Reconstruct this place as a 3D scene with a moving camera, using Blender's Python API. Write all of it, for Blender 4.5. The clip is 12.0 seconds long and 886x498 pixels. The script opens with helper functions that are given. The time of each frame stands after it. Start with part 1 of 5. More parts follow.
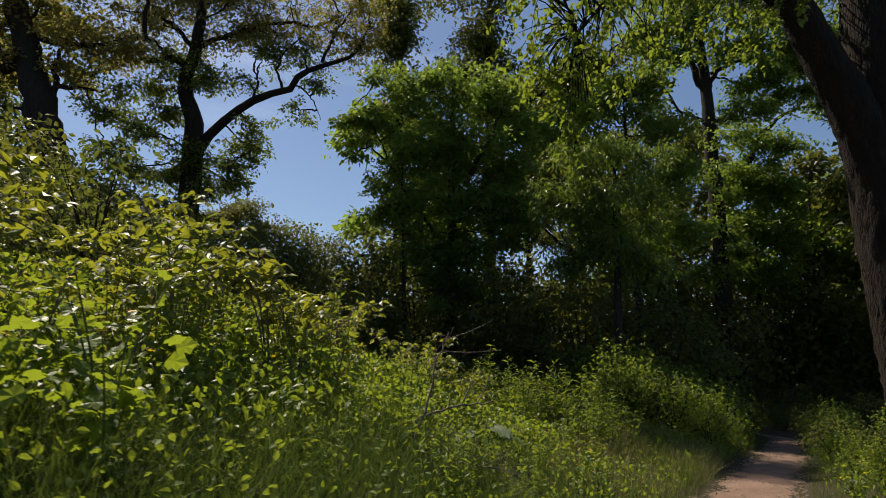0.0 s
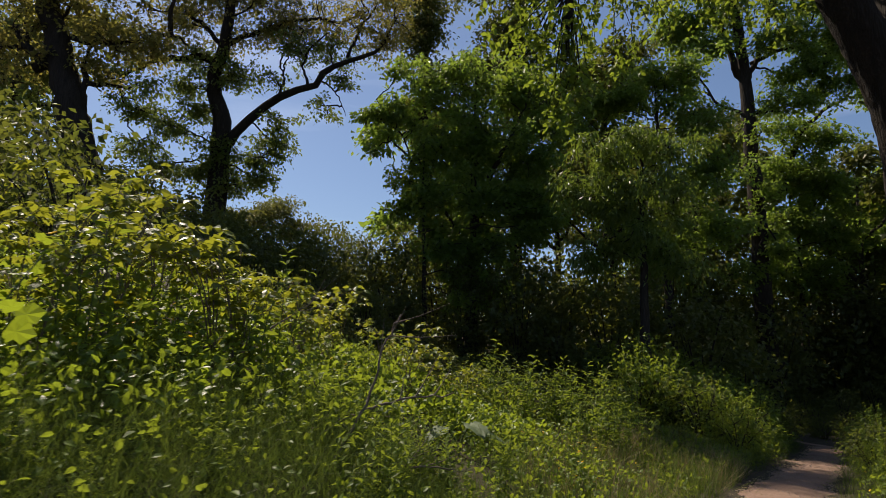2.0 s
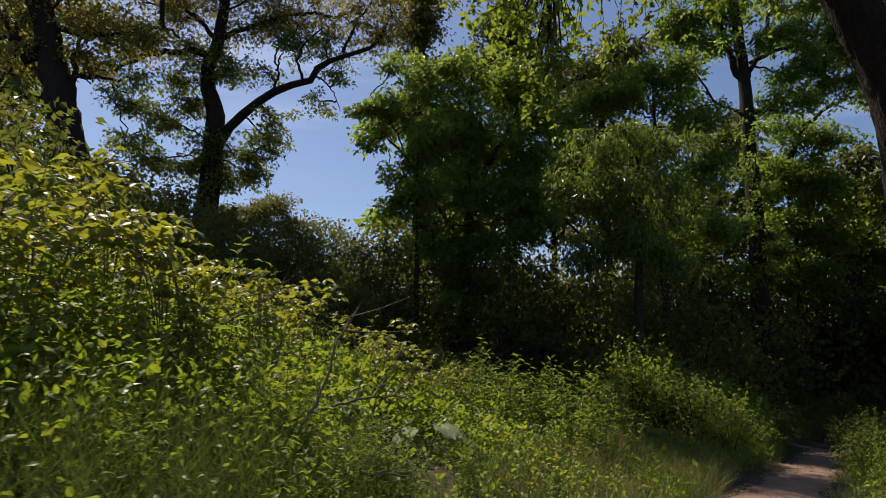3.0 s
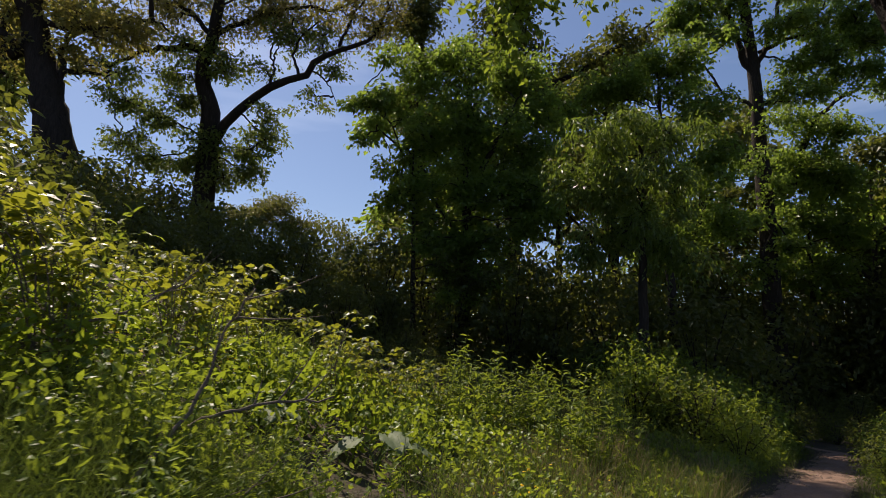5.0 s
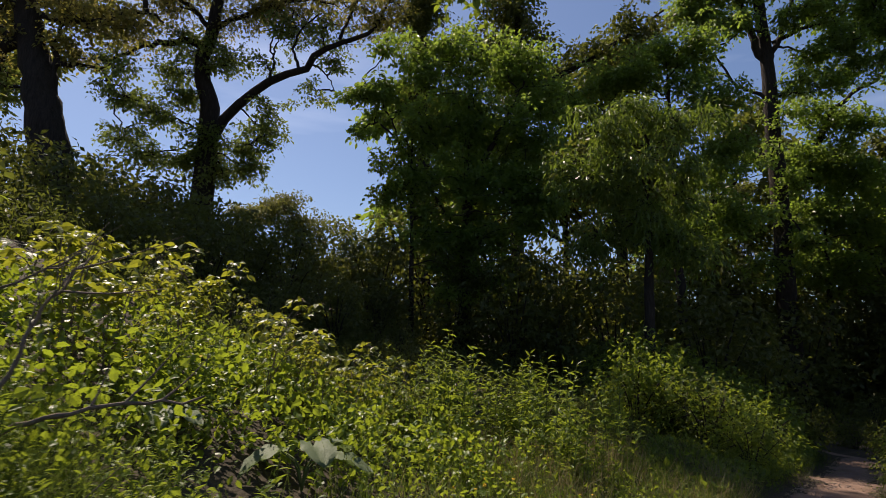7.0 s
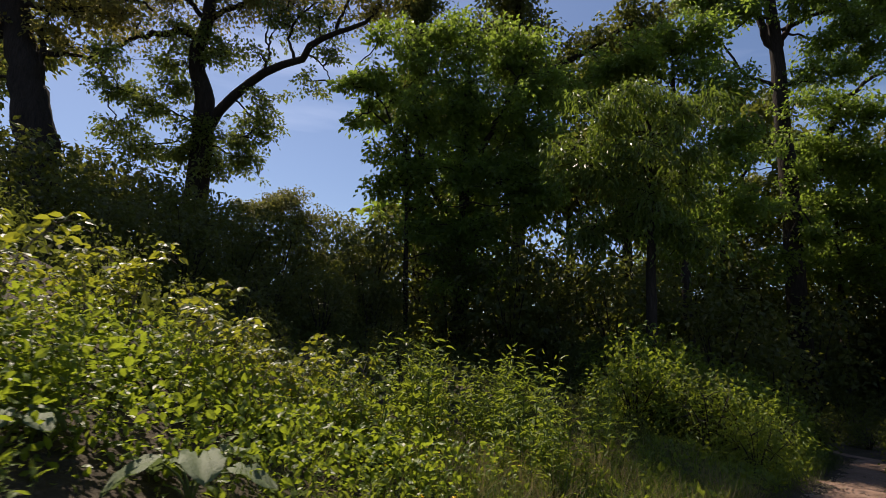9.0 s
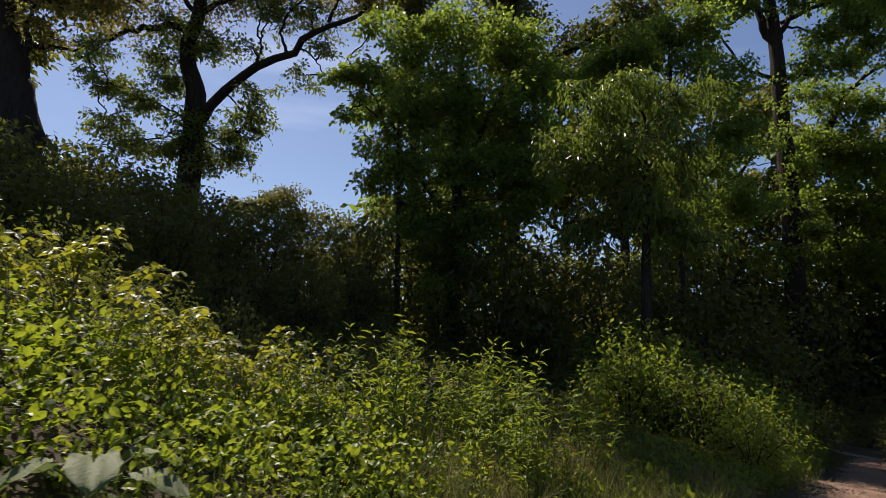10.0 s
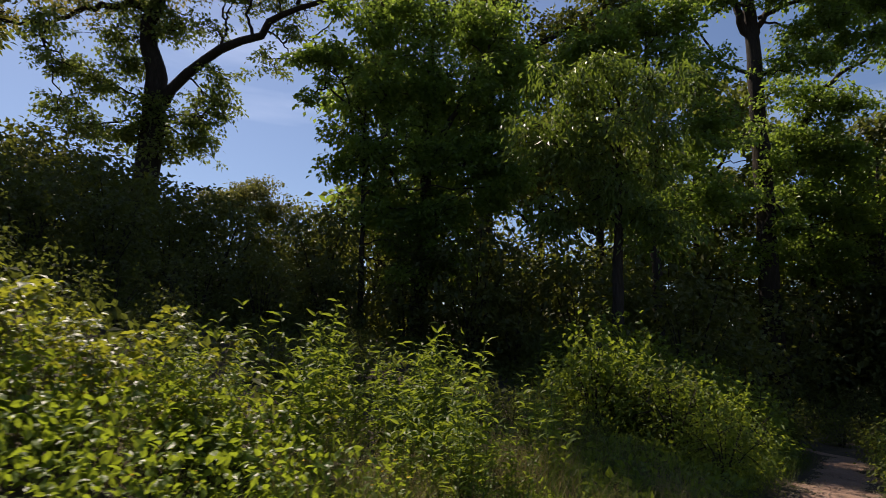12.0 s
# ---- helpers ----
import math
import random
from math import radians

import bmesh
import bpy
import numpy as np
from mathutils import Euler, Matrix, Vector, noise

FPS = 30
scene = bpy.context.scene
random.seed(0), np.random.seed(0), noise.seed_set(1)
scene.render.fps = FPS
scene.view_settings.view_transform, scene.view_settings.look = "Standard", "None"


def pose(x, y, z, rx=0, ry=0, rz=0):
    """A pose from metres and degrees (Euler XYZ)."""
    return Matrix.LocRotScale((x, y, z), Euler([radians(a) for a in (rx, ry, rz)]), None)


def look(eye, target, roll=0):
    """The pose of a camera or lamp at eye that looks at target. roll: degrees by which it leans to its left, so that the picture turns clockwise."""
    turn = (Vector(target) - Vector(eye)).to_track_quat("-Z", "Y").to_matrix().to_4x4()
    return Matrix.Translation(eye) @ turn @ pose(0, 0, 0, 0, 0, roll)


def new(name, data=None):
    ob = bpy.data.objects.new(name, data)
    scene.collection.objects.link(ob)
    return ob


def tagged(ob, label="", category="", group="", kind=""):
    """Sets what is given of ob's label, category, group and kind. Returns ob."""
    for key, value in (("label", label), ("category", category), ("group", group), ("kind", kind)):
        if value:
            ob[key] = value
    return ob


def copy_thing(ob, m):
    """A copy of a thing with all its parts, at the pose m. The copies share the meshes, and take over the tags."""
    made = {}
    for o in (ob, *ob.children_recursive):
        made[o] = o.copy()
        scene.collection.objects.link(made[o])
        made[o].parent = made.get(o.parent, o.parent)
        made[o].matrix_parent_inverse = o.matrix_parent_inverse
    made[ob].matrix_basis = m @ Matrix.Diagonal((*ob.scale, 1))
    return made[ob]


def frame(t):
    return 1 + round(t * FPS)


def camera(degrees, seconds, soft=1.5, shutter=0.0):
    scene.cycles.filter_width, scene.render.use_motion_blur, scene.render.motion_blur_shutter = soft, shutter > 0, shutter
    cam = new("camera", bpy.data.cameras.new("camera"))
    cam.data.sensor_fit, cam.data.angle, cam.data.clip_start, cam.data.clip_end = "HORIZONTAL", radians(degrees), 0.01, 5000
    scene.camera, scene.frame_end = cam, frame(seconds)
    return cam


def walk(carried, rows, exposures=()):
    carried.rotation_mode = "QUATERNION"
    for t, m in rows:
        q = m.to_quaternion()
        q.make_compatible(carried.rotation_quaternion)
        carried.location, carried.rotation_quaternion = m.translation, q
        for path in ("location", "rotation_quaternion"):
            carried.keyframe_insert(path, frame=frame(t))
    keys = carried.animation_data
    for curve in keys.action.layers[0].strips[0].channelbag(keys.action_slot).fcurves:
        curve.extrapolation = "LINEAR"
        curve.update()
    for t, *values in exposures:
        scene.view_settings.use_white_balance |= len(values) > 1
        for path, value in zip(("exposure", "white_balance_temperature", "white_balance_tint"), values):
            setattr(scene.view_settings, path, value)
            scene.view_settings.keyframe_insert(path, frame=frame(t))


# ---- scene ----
cam = camera(74.8, 12.0, soft=0.8, shutter=0.7)
METRES, EYE, TILT, LEAN, TURN = 5.5, 1.35, 10.0, 0.0, 0.0
ROWS = [
    (0.0, 0.0, 0.0, 0.0, 0.0, 0.0, 0.0),
    (0.5, 0.0334, 0.0187, -0.0127, 1.32, -0.0, 0.08),
    (1.0, 0.0611, 0.0399, -0.0181, 2.45, 0.04, 0.12),
    (1.5, 0.0869, 0.0661, -0.0286, 3.22, 0.01, 0.03),
    (2.0, 0.1101, 0.0958, -0.0356, 3.55, 0.01, -0.21),
    (2.5, 0.1294, 0.1276, -0.0393, 3.48, -0.03, -0.39),
    (3.0, 0.1524, 0.1559, -0.0483, 3.46, -0.07, -0.7),
    (5.0, 0.2279, 0.31, -0.0826, 4.33, 0.02, -0.26),
    (5.5, 0.2416, 0.3485, -0.0871, 4.51, -0.01, -0.37),
    (6.0, 0.2615, 0.3835, -0.0982, 4.71, -0.0, -0.48),
    (6.5, 0.2836, 0.4171, -0.108, 5.0, 0.02, -0.28),
    (7.0, 0.3018, 0.4515, -0.1159, 5.46, 0.03, -0.21),
    (9.0, 0.3711, 0.5894, -0.1466, 6.21, -0.24, -0.12),
    (9.5, 0.3951, 0.6284, -0.16, 6.18, -0.31, -0.16),
    (10.0, 0.4148, 0.6674, -0.1693, 6.21, -0.37, -0.02),
    (10.5, 0.4316, 0.7076, -0.181, 6.24, -0.4, 0.02),
    (11.0, 0.4439, 0.751, -0.1926, 6.04, -0.47, -0.31),
    (11.5, 0.4584, 0.7935, -0.2036, 5.23, -0.53, -0.44),
    (12.0, 0.479, 0.8322, -0.2141, 4.19, -0.59, -0.7),
]
walk(cam, [(t, pose(0, 0, EYE, TILT, LEAN, TURN) @ pose(METRES * x, METRES * y, METRES * z, 90 + pitch, roll, yaw)) for t, x, y, z, yaw, pitch, roll in ROWS],
     exposures=[(0.0, 0.12, 6500, 11), (3.0, 0.2, 6500, 15), (7.0, 0.24, 6500, 18), (12.0, 0.24, 6500, 17)])
# ---- world, sun, exposure ----
SUN_AZ, SUN_EL = -42.0, 56.0        # degrees from +Y towards +X; above the horizon
world = bpy.data.worlds.new("sky")
scene.world = world
world.use_nodes = True
wn, wl = world.node_tree.nodes, world.node_tree.links
wn.clear()
sky = wn.new("ShaderNodeTexSky")
sky.sky_type, sky.sun_disc = "NISHITA", False
sky.sun_elevation, sky.sun_rotation = radians(SUN_EL), radians(SUN_AZ % 360)
sky.air_density, sky.dust_density, sky.ozone_density = 1.0, 0.7, 3.6
wco = wn.new("ShaderNodeTexCoord")
wmap = wn.new("ShaderNodeMapping")
wmap.inputs["Scale"].default_value = (1.2, 1.2, 7.0)
wisp = wn.new("ShaderNodeTexNoise")
wisp.inputs["Scale"].default_value, wisp.inputs["Detail"].default_value = 1.6, 8.0
wramp = wn.new("ShaderNodeValToRGB")
wramp.color_ramp.elements[0].position, wramp.color_ramp.elements[0].color = 0.6, (0, 0, 0, 1)
wramp.color_ramp.elements[1].position, wramp.color_ramp.elements[1].color = 0.9, (0.32, 0.32, 0.32, 1)
wmix = wn.new("ShaderNodeMix")
wmix.data_type = "RGBA"
wmix.inputs["B"].default_value = (11.0, 12.0, 13.5, 1)
wbg, wout = wn.new("ShaderNodeBackground"), wn.new("ShaderNodeOutputWorld")
wbg.inputs["Strength"].default_value = 0.088
for a, b in ((wco.outputs["Generated"], wmap.inputs["Vector"]), (wmap.outputs["Vector"], wisp.inputs["Vector"]),
             (wisp.outputs["Fac"], wramp.inputs["Fac"]), (wramp.outputs["Color"], wmix.inputs["Factor"]),
             (sky.outputs["Color"], wmix.inputs["A"]), (wmix.outputs["Result"], wbg.inputs["Color"]),
             (wbg.outputs["Background"], wout.inputs["Surface"])):
    wl.new(a, b)
sun_data = bpy.data.lights.new("sun", "SUN")
sun_data.energy, sun_data.angle, sun_data.color = 5.5, radians(0.55), (1.0, 0.88, 0.7)
sun = new("sun", sun_data)
to_sun = Vector((math.sin(radians(SUN_AZ)) * math.cos(radians(SUN_EL)), math.cos(radians(SUN_AZ)) * math.cos(radians(SUN_EL)), math.sin(radians(SUN_EL))))
sun.matrix_world = look(to_sun * 60, (0, 0, 0))


# ---- materials ----
def material(name):
    m = bpy.data.materials.new(name)
    m.use_nodes = True
    m.node_tree.nodes.clear()
    return m, m.node_tree.nodes, m.node_tree.links


def ramp(nodes, stops):
    r = nodes.new("ShaderNodeValToRGB")
    e = r.color_ramp.elements
    e[0].position, e[0].color = stops[0][0], (*stops[0][1], 1)
    e[1].position, e[1].color = stops[-1][0], (*stops[-1][1], 1)
    for p, c in stops[1:-1]:
        e.new(p).color = (*c, 1)
    return r


def leaf_material(name, dark, mid, light, through_light, share=0.4, rough=0.45, patch=1.2, spec=0.35):
    """Thin leaf: a glossy face that also lets light through; each leaf has its own shade of green."""
    m, n, l = material(name)
    geo, co = n.new("ShaderNodeNewGeometry"), n.new("ShaderNodeTexCoord")
    big = n.new("ShaderNodeTexNoise")
    big.inputs["Scale"].default_value, big.inputs["Detail"].default_value = patch, 2.0
    add = n.new("ShaderNodeMath")
    add.operation = "MULTIPLY_ADD"
    add.inputs[1].default_value = 0.55
    half = n.new("ShaderNodeMath")
    half.operation = "MULTIPLY"
    half.inputs[1].default_value = 0.45
    col = ramp(n, [(0.15, dark), (0.5, mid), (0.9, light)])
    veins = n.new("ShaderNodeTexNoise")
    veins.inputs["Scale"].default_value = 60.0
    bump = n.new("ShaderNodeBump")
    bump.inputs["Strength"].default_value, bump.inputs["Distance"].default_value = 0.25, 0.01
    pr, tr, mix, out = n.new("ShaderNodeBsdfPrincipled"), n.new("ShaderNodeBsdfTranslucent"), n.new("ShaderNodeMixShader"), n.new("ShaderNodeOutputMaterial")
    pr.inputs["Roughness"].default_value, pr.inputs["Specular IOR Level"].default_value = rough, spec
    tint = n.new("ShaderNodeMix")
    tint.data_type, tint.blend_type = "RGBA", "MIX"
    tint.inputs["Factor"].default_value, tint.inputs["B"].default_value = 0.65, (*through_light, 1)
    mix.inputs["Fac"].default_value = share
    l.new(co.outputs["Object"], big.inputs["Vector"])
    l.new(co.outputs["Object"], veins.inputs["Vector"])
    l.new(big.outputs["Fac"], half.inputs[0])
    l.new(geo.outputs["Random Per Island"], add.inputs[0])
    l.new(half.outputs[0], add.inputs[2])
    l.new(add.outputs[0], col.inputs["Fac"])
    l.new(col.outputs["Color"], pr.inputs["Base Color"])
    l.new(col.outputs["Color"], tint.inputs["A"])
    l.new(tint.outputs["Result"], tr.inputs["Color"])
    l.new(veins.outputs["Fac"], bump.inputs["Height"])
    l.new(bump.outputs["Normal"], pr.inputs["Normal"])
    l.new(pr.outputs[0], mix.inputs[1])
    l.new(tr.outputs[0], mix.inputs[2])
    l.new(mix.outputs[0], out.inputs["Surface"])
    return m


def rough_material(name, stops, scale, stretch=(1, 1, 1), bump_size=0.02, bump_scale=8.0, rough=0.9):
    """Bark, soil, dead wood: two scales of noise in the colour and relief."""
    m, n, l = material(name)
    co, mp = n.new("ShaderNodeTexCoord"), n.new("ShaderNodeMapping")
    mp.inputs["Scale"].default_value = stretch
    a, b = n.new("ShaderNodeTexNoise"), n.new("ShaderNodeTexNoise")
    a.inputs["Scale"].default_value, a.inputs["Detail"].default_value = scale, 8.0
    b.inputs["Scale"].default_value, b.inputs["Detail"].default_value = bump_scale, 6.0
    sm = n.new("ShaderNodeMath")
    sm.operation = "MULTIPLY_ADD"
    sm.inputs[1].default_value = 0.5
    hf = n.new("ShaderNodeMath")
    hf.operation = "MULTIPLY"
    hf.inputs[1].default_value = 0.5
    col = ramp(n, stops)
    bump = n.new("ShaderNodeBump")
    bump.inputs["Strength"].default_value, bump.inputs["Distance"].default_value = 0.9, bump_size
    pr, out = n.new("ShaderNodeBsdfPrincipled"), n.new("ShaderNodeOutputMaterial")
    pr.inputs["Roughness"].default_value, pr.inputs["Specular IOR Level"].default_value = rough, 0.2
    l.new(co.outputs["Object"], mp.inputs["Vector"])
    l.new(mp.outputs["Vector"], a.inputs["Vector"])
    l.new(mp.outputs["Vector"], b.inputs["Vector"])
    l.new(b.outputs["Fac"], hf.inputs[0])
    l.new(a.outputs["Fac"], sm.inputs[0])
    l.new(hf.outputs[0], sm.inputs[2])
    l.new(sm.outputs[0], col.inputs["Fac"])
    l.new(col.outputs["Color"], pr.inputs["Base Color"])
    l.new(b.outputs["Fac"], bump.inputs["Height"])
    l.new(bump.outputs["Normal"], pr.inputs["Normal"])
    l.new(pr.outputs[0], out.inputs["Surface"])
    return m


M_WEED = leaf_material("weed_leaf", (0.06, 0.105, 0.014), (0.104, 0.165, 0.02), (0.165, 0.22, 0.035), (0.46, 0.56, 0.03), 0.48, 0.42, 1.2, 0.45)
M_HERB = leaf_material("herb_leaf", (0.058, 0.10, 0.016), (0.095, 0.15, 0.022), (0.14, 0.195, 0.035), (0.42, 0.5, 0.035), 0.47, 0.45, 1.2, 0.25)
M_CANE = leaf_material("bramble_leaf", (0.05, 0.085, 0.02), (0.075, 0.12, 0.028), (0.17, 0.19, 0.06), (0.54, 0.54, 0.03), 0.47, 0.4, 1.2, 0.4)
M_BIGLEAF = leaf_material("burdock_leaf", (0.085, 0.12, 0.055), (0.12, 0.16, 0.08), (0.16, 0.19, 0.11), (0.24, 0.33, 0.09), 0.28, 0.6, 6.0, 0.25)
M_GRASS = leaf_material("grass_blade", (0.03, 0.055, 0.012), (0.055, 0.088, 0.02), (0.13, 0.145, 0.045), (0.2, 0.27, 0.035), 0.38, 0.5, 0.8, 0.2)
M_STRAW = leaf_material("dry_grass", (0.12, 0.10, 0.04), (0.2, 0.17, 0.08), (0.3, 0.25, 0.13), (0.3, 0.24, 0.1), 0.3, 0.6, 0.8)
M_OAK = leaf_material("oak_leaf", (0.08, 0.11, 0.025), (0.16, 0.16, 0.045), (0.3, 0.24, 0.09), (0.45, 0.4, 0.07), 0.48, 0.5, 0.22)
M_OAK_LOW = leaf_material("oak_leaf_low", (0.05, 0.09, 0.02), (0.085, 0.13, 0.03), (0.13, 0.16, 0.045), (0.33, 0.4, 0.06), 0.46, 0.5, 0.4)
M_MAPLE = leaf_material("maple_leaf", (0.046, 0.085, 0.015), (0.08, 0.135, 0.021), (0.135, 0.195, 0.04), (0.38, 0.52, 0.055), 0.55, 0.4, 0.3, 0.45)
M_ASH = leaf_material("walnut_leaf", (0.045, 0.08, 0.014), (0.075, 0.122, 0.018), (0.12, 0.17, 0.03), (0.3, 0.4, 0.04), 0.46, 0.38, 0.4, 0.5)
M_WOOD = leaf_material("woodland_leaf", (0.042, 0.056, 0.017), (0.066, 0.082, 0.022), (0.11, 0.12, 0.034), (0.25, 0.27, 0.03), 0.44, 0.5, 0.2)
M_SHRUB = leaf_material("shrub_leaf", (0.04, 0.054, 0.019), (0.065, 0.08, 0.026), (0.1, 0.112, 0.036), (0.23, 0.27, 0.03), 0.42, 0.6, 0.5, 0.1)
M_YOUNG = leaf_material("locust_leaf", (0.07, 0.125, 0.02), (0.10, 0.165, 0.025), (0.15, 0.21, 0.035), (0.36, 0.44, 0.03), 0.5, 0.5, 1.0)
# gold of sunshine on far crowns, put into the leaf colour
M_SUNLIT_GOLD = leaf_material("sunlit_gold_leaf", (0.07, 0.1, 0.022), (0.11, 0.14, 0.035), (0.17, 0.18, 0.05), (0.3, 0.28, 0.05), 0.4, 0.5, 0.3)
M_PINE = leaf_material("pine_needle", (0.02, 0.045, 0.022), (0.03, 0.065, 0.03), (0.05, 0.085, 0.04), (0.06, 0.1, 0.03), 0.15, 0.55, 0.4)
M_FLOWER = leaf_material("yellow_petal", (0.75, 0.42, 0.01), (0.85, 0.5, 0.01), (0.9, 0.6, 0.02), (0.9, 0.55, 0.01), 0.3, 0.5, 3.0)
M_BARK = rough_material("oak_bark", [(0.25, (0.013, 0.010, 0.008)), (0.55, (0.036, 0.028, 0.022)), (0.85, (0.084, 0.069, 0.054))], 3.0, (2.2, 2.2, 0.35), 0.06, 9.0)
M_BARK_NEAR = rough_material("locust_bark", [(0.25, (0.01, 0.008, 0.006)), (0.55, (0.026, 0.02, 0.016)), (0.85, (0.066, 0.053, 0.043))], 6.0, (2.5, 2.5, 0.4), 0.05, 22.0)
M_TWIG = rough_material("dead_wood", [(0.25, (0.06, 0.045, 0.035)), (0.55, (0.16, 0.125, 0.1)), (0.85, (0.3, 0.25, 0.2))], 12.0, (1, 1, 1), 0.006, 60.0)
M_STEM = rough_material("green_stem", [(0.25, (0.05, 0.075, 0.02)), (0.55, (0.09, 0.12, 0.035)), (0.85, (0.14, 0.13, 0.06))], 6.0, (1, 1, 1), 0.002, 60.0, 0.6)
M_SOIL = rough_material("leaf_litter_soil", [(0.25, (0.022, 0.018, 0.012)), (0.5, (0.05, 0.04, 0.026)), (0.85, (0.11, 0.085, 0.05))], 1.1, (1, 1, 1), 0.05, 14.0)
M_PATH = rough_material("trodden_earth", [(0.22, (0.11, 0.07, 0.05)), (0.5, (0.2, 0.13, 0.095)), (0.85, (0.32, 0.22, 0.17))], 1.7, (1, 1, 1), 0.02, 26.0, 0.95)
M_STONE = rough_material("pebble_stone", [(0.25, (0.14, 0.1, 0.08)), (0.55, (0.26, 0.2, 0.16)), (0.85, (0.4, 0.34, 0.3))], 9.0, (1, 1, 1), 0.004, 40.0, 0.85)


# ---- mesh tools ----
def mesh_from(name, verts, faces, mat, smooth=False):
    """A mesh from arrays of corners and of equal-sided faces."""
    verts, faces = np.asarray(verts, np.float32), np.asarray(faces, np.int32)
    me = bpy.data.meshes.new(name)
    k = faces.shape[1]
    me.vertices.add(len(verts))
    me.vertices.foreach_set("co", verts.ravel())
    me.loops.add(faces.size)
    me.loops.foreach_set("vertex_index", faces.ravel())
    me.polygons.add(len(faces))
    me.polygons.foreach_set("loop_start", np.arange(0, faces.size, k, dtype=np.int32))
    me.polygons.foreach_set("use_smooth", np.full(len(faces), smooth))
    me.materials.append(mat)
    me.update(calc_edges=True)
    me.validate()
    return me


def part(name, arrays, mat, parent=None, label="", smooth=False):
    """ONE mesh object under a thing or part."""
    ob = new(name, mesh_from(name, arrays[0], arrays[1], mat, smooth))
    if parent:
        ob.parent = parent
    if label:
        ob["label"] = label
    return ob


def joined(pieces):
    vs, fs, k = [], [], 0
    for v, f in pieces:
        vs.append(v)
        fs.append(np.asarray(f) + k)
        k += len(v)
    return np.concatenate(vs), np.concatenate(fs)


def unit(a):
    return a / np.maximum(np.linalg.norm(a, axis=-1, keepdims=True), 1e-9)


def tube(points, r0, r1, sides=6, wobble=0.0, rng=None, power=1.0):
    """A tapered limb along a line of points."""
    p = np.asarray(points, float)
    n = len(p)
    tan = unit(np.gradient(p, axis=0))
    ref = np.tile(np.array([0.31, 0.95, 0.05]), (n, 1))
    a = unit(np.cross(tan, ref))
    b = np.cross(tan, a)
    ang = np.linspace(0, 2 * np.pi, sides, endpoint=False)
    rad = r0 + (r1 - r0) * np.linspace(0, 1, n) ** power
    rr = np.repeat(rad[:, None], sides, 1)
    if wobble and rng is not None:
        rr = rr * (1 + wobble * rng.normal(size=rr.shape))
    v = p[:, None] + rr[..., None] * (np.cos(ang)[None, :, None] * a[:, None] + np.sin(ang)[None, :, None] * b[:, None])
    i, j = np.meshgrid(np.arange(n - 1), np.arange(sides), indexing="ij")
    q = np.stack([i * sides + j, i * sides + (j + 1) % sides, (i + 1) * sides + (j + 1) % sides, (i + 1) * sides + j], -1)
    return v.reshape(-1, 3), q.reshape(-1, 4)


def curve_through(points, n):
    """A smooth line with n points through the few given ones."""
    p = np.asarray(points, float)
    if len(p) == 2:
        return p[0] + np.linspace(0, 1, n)[:, None] * (p[1] - p[0])
    t = np.linspace(0, len(p) - 1, n)
    i = np.clip(t.astype(int), 0, len(p) - 2)
    f = (t - i)[:, None]
    q = np.concatenate([[2 * p[0] - p[1]], p, [2 * p[-1] - p[-2]]])
    a, b, c, d = q[i], q[i + 1], q[i + 2], q[i + 3]
    return 0.5 * (2 * b + (c - a) * f + (2 * a - 5 * b + 4 * c - d) * f ** 2 + (3 * b - a - 3 * c + d) * f ** 3)


# leaf outlines: corners (across, along, up) and triangles
DIAMOND = (np.array([(0, 0, 0), (-0.3, 0.45, 0.09), (0, 1, -0.08), (0.3, 0.45, 0.09)]), np.array([(0, 2, 1), (0, 3, 2)]))
NARROW = (np.array([(0, 0, 0), (-0.17, 0.4, 0.06), (0, 1, -0.12), (0.17, 0.4, 0.06)]), np.array([(0, 2, 1), (0, 3, 2)]))
OVAL = (np.array([(0, 0, 0), (-0.24, 0.22, 0.06), (-0.27, 0.55, 0.05), (0, 1, -0.14), (0.27, 0.55, 0.05), (0.24, 0.22, 0.06), (0, 0.5, 0.0)]),
        np.array([(0, 6, 1), (1, 6, 2), (2, 6, 3), (6, 4, 3), (5, 4, 6), (0, 5, 6)]))
LANCE = (np.array([(0, 0, 0), (-0.13, 0.3, 0.04), (-0.11, 0.6, 0.01), (0, 1, -0.2), (0.11, 0.6, 0.01), (0.13, 0.3, 0.04), (0, 0.5, -0.02)]),
         np.array([(0, 6, 1), (1, 6, 2), (2, 6, 3), (6, 4, 3), (5, 4, 6), (0, 5, 6)]))
LOBED = (np.array([(0, 0.35, 0), (0, 0, 0), (-0.22, 0.04, 0.04), (-0.42, 0.2, 0.02), (-0.27, 0.4, 0.05), (-0.4, 0.62, 0.0), (-0.2, 0.8, 0.03), (0, 0.97, -0.08),
                   (0.2, 0.8, 0.03), (0.4, 0.62, 0.0), (0.27, 0.4, 0.05), (0.42, 0.2, 0.02), (0.22, 0.04, 0.04)]),
         np.array([(0, i, i % 12 + 1) for i in range(12, 0, -1)]))
BLADE = (np.array([(-0.0045, 0, 0), (0.0045, 0, 0), (-0.0035, 0.55, 0.08), (0.0035, 0.55, 0.08), (0, 1, 0.28)]), np.array([(0, 1, 3), (0, 3, 2), (2, 3, 4)]))
FINE = (BLADE[0] * (0.55, 1, 1.6), BLADE[1])
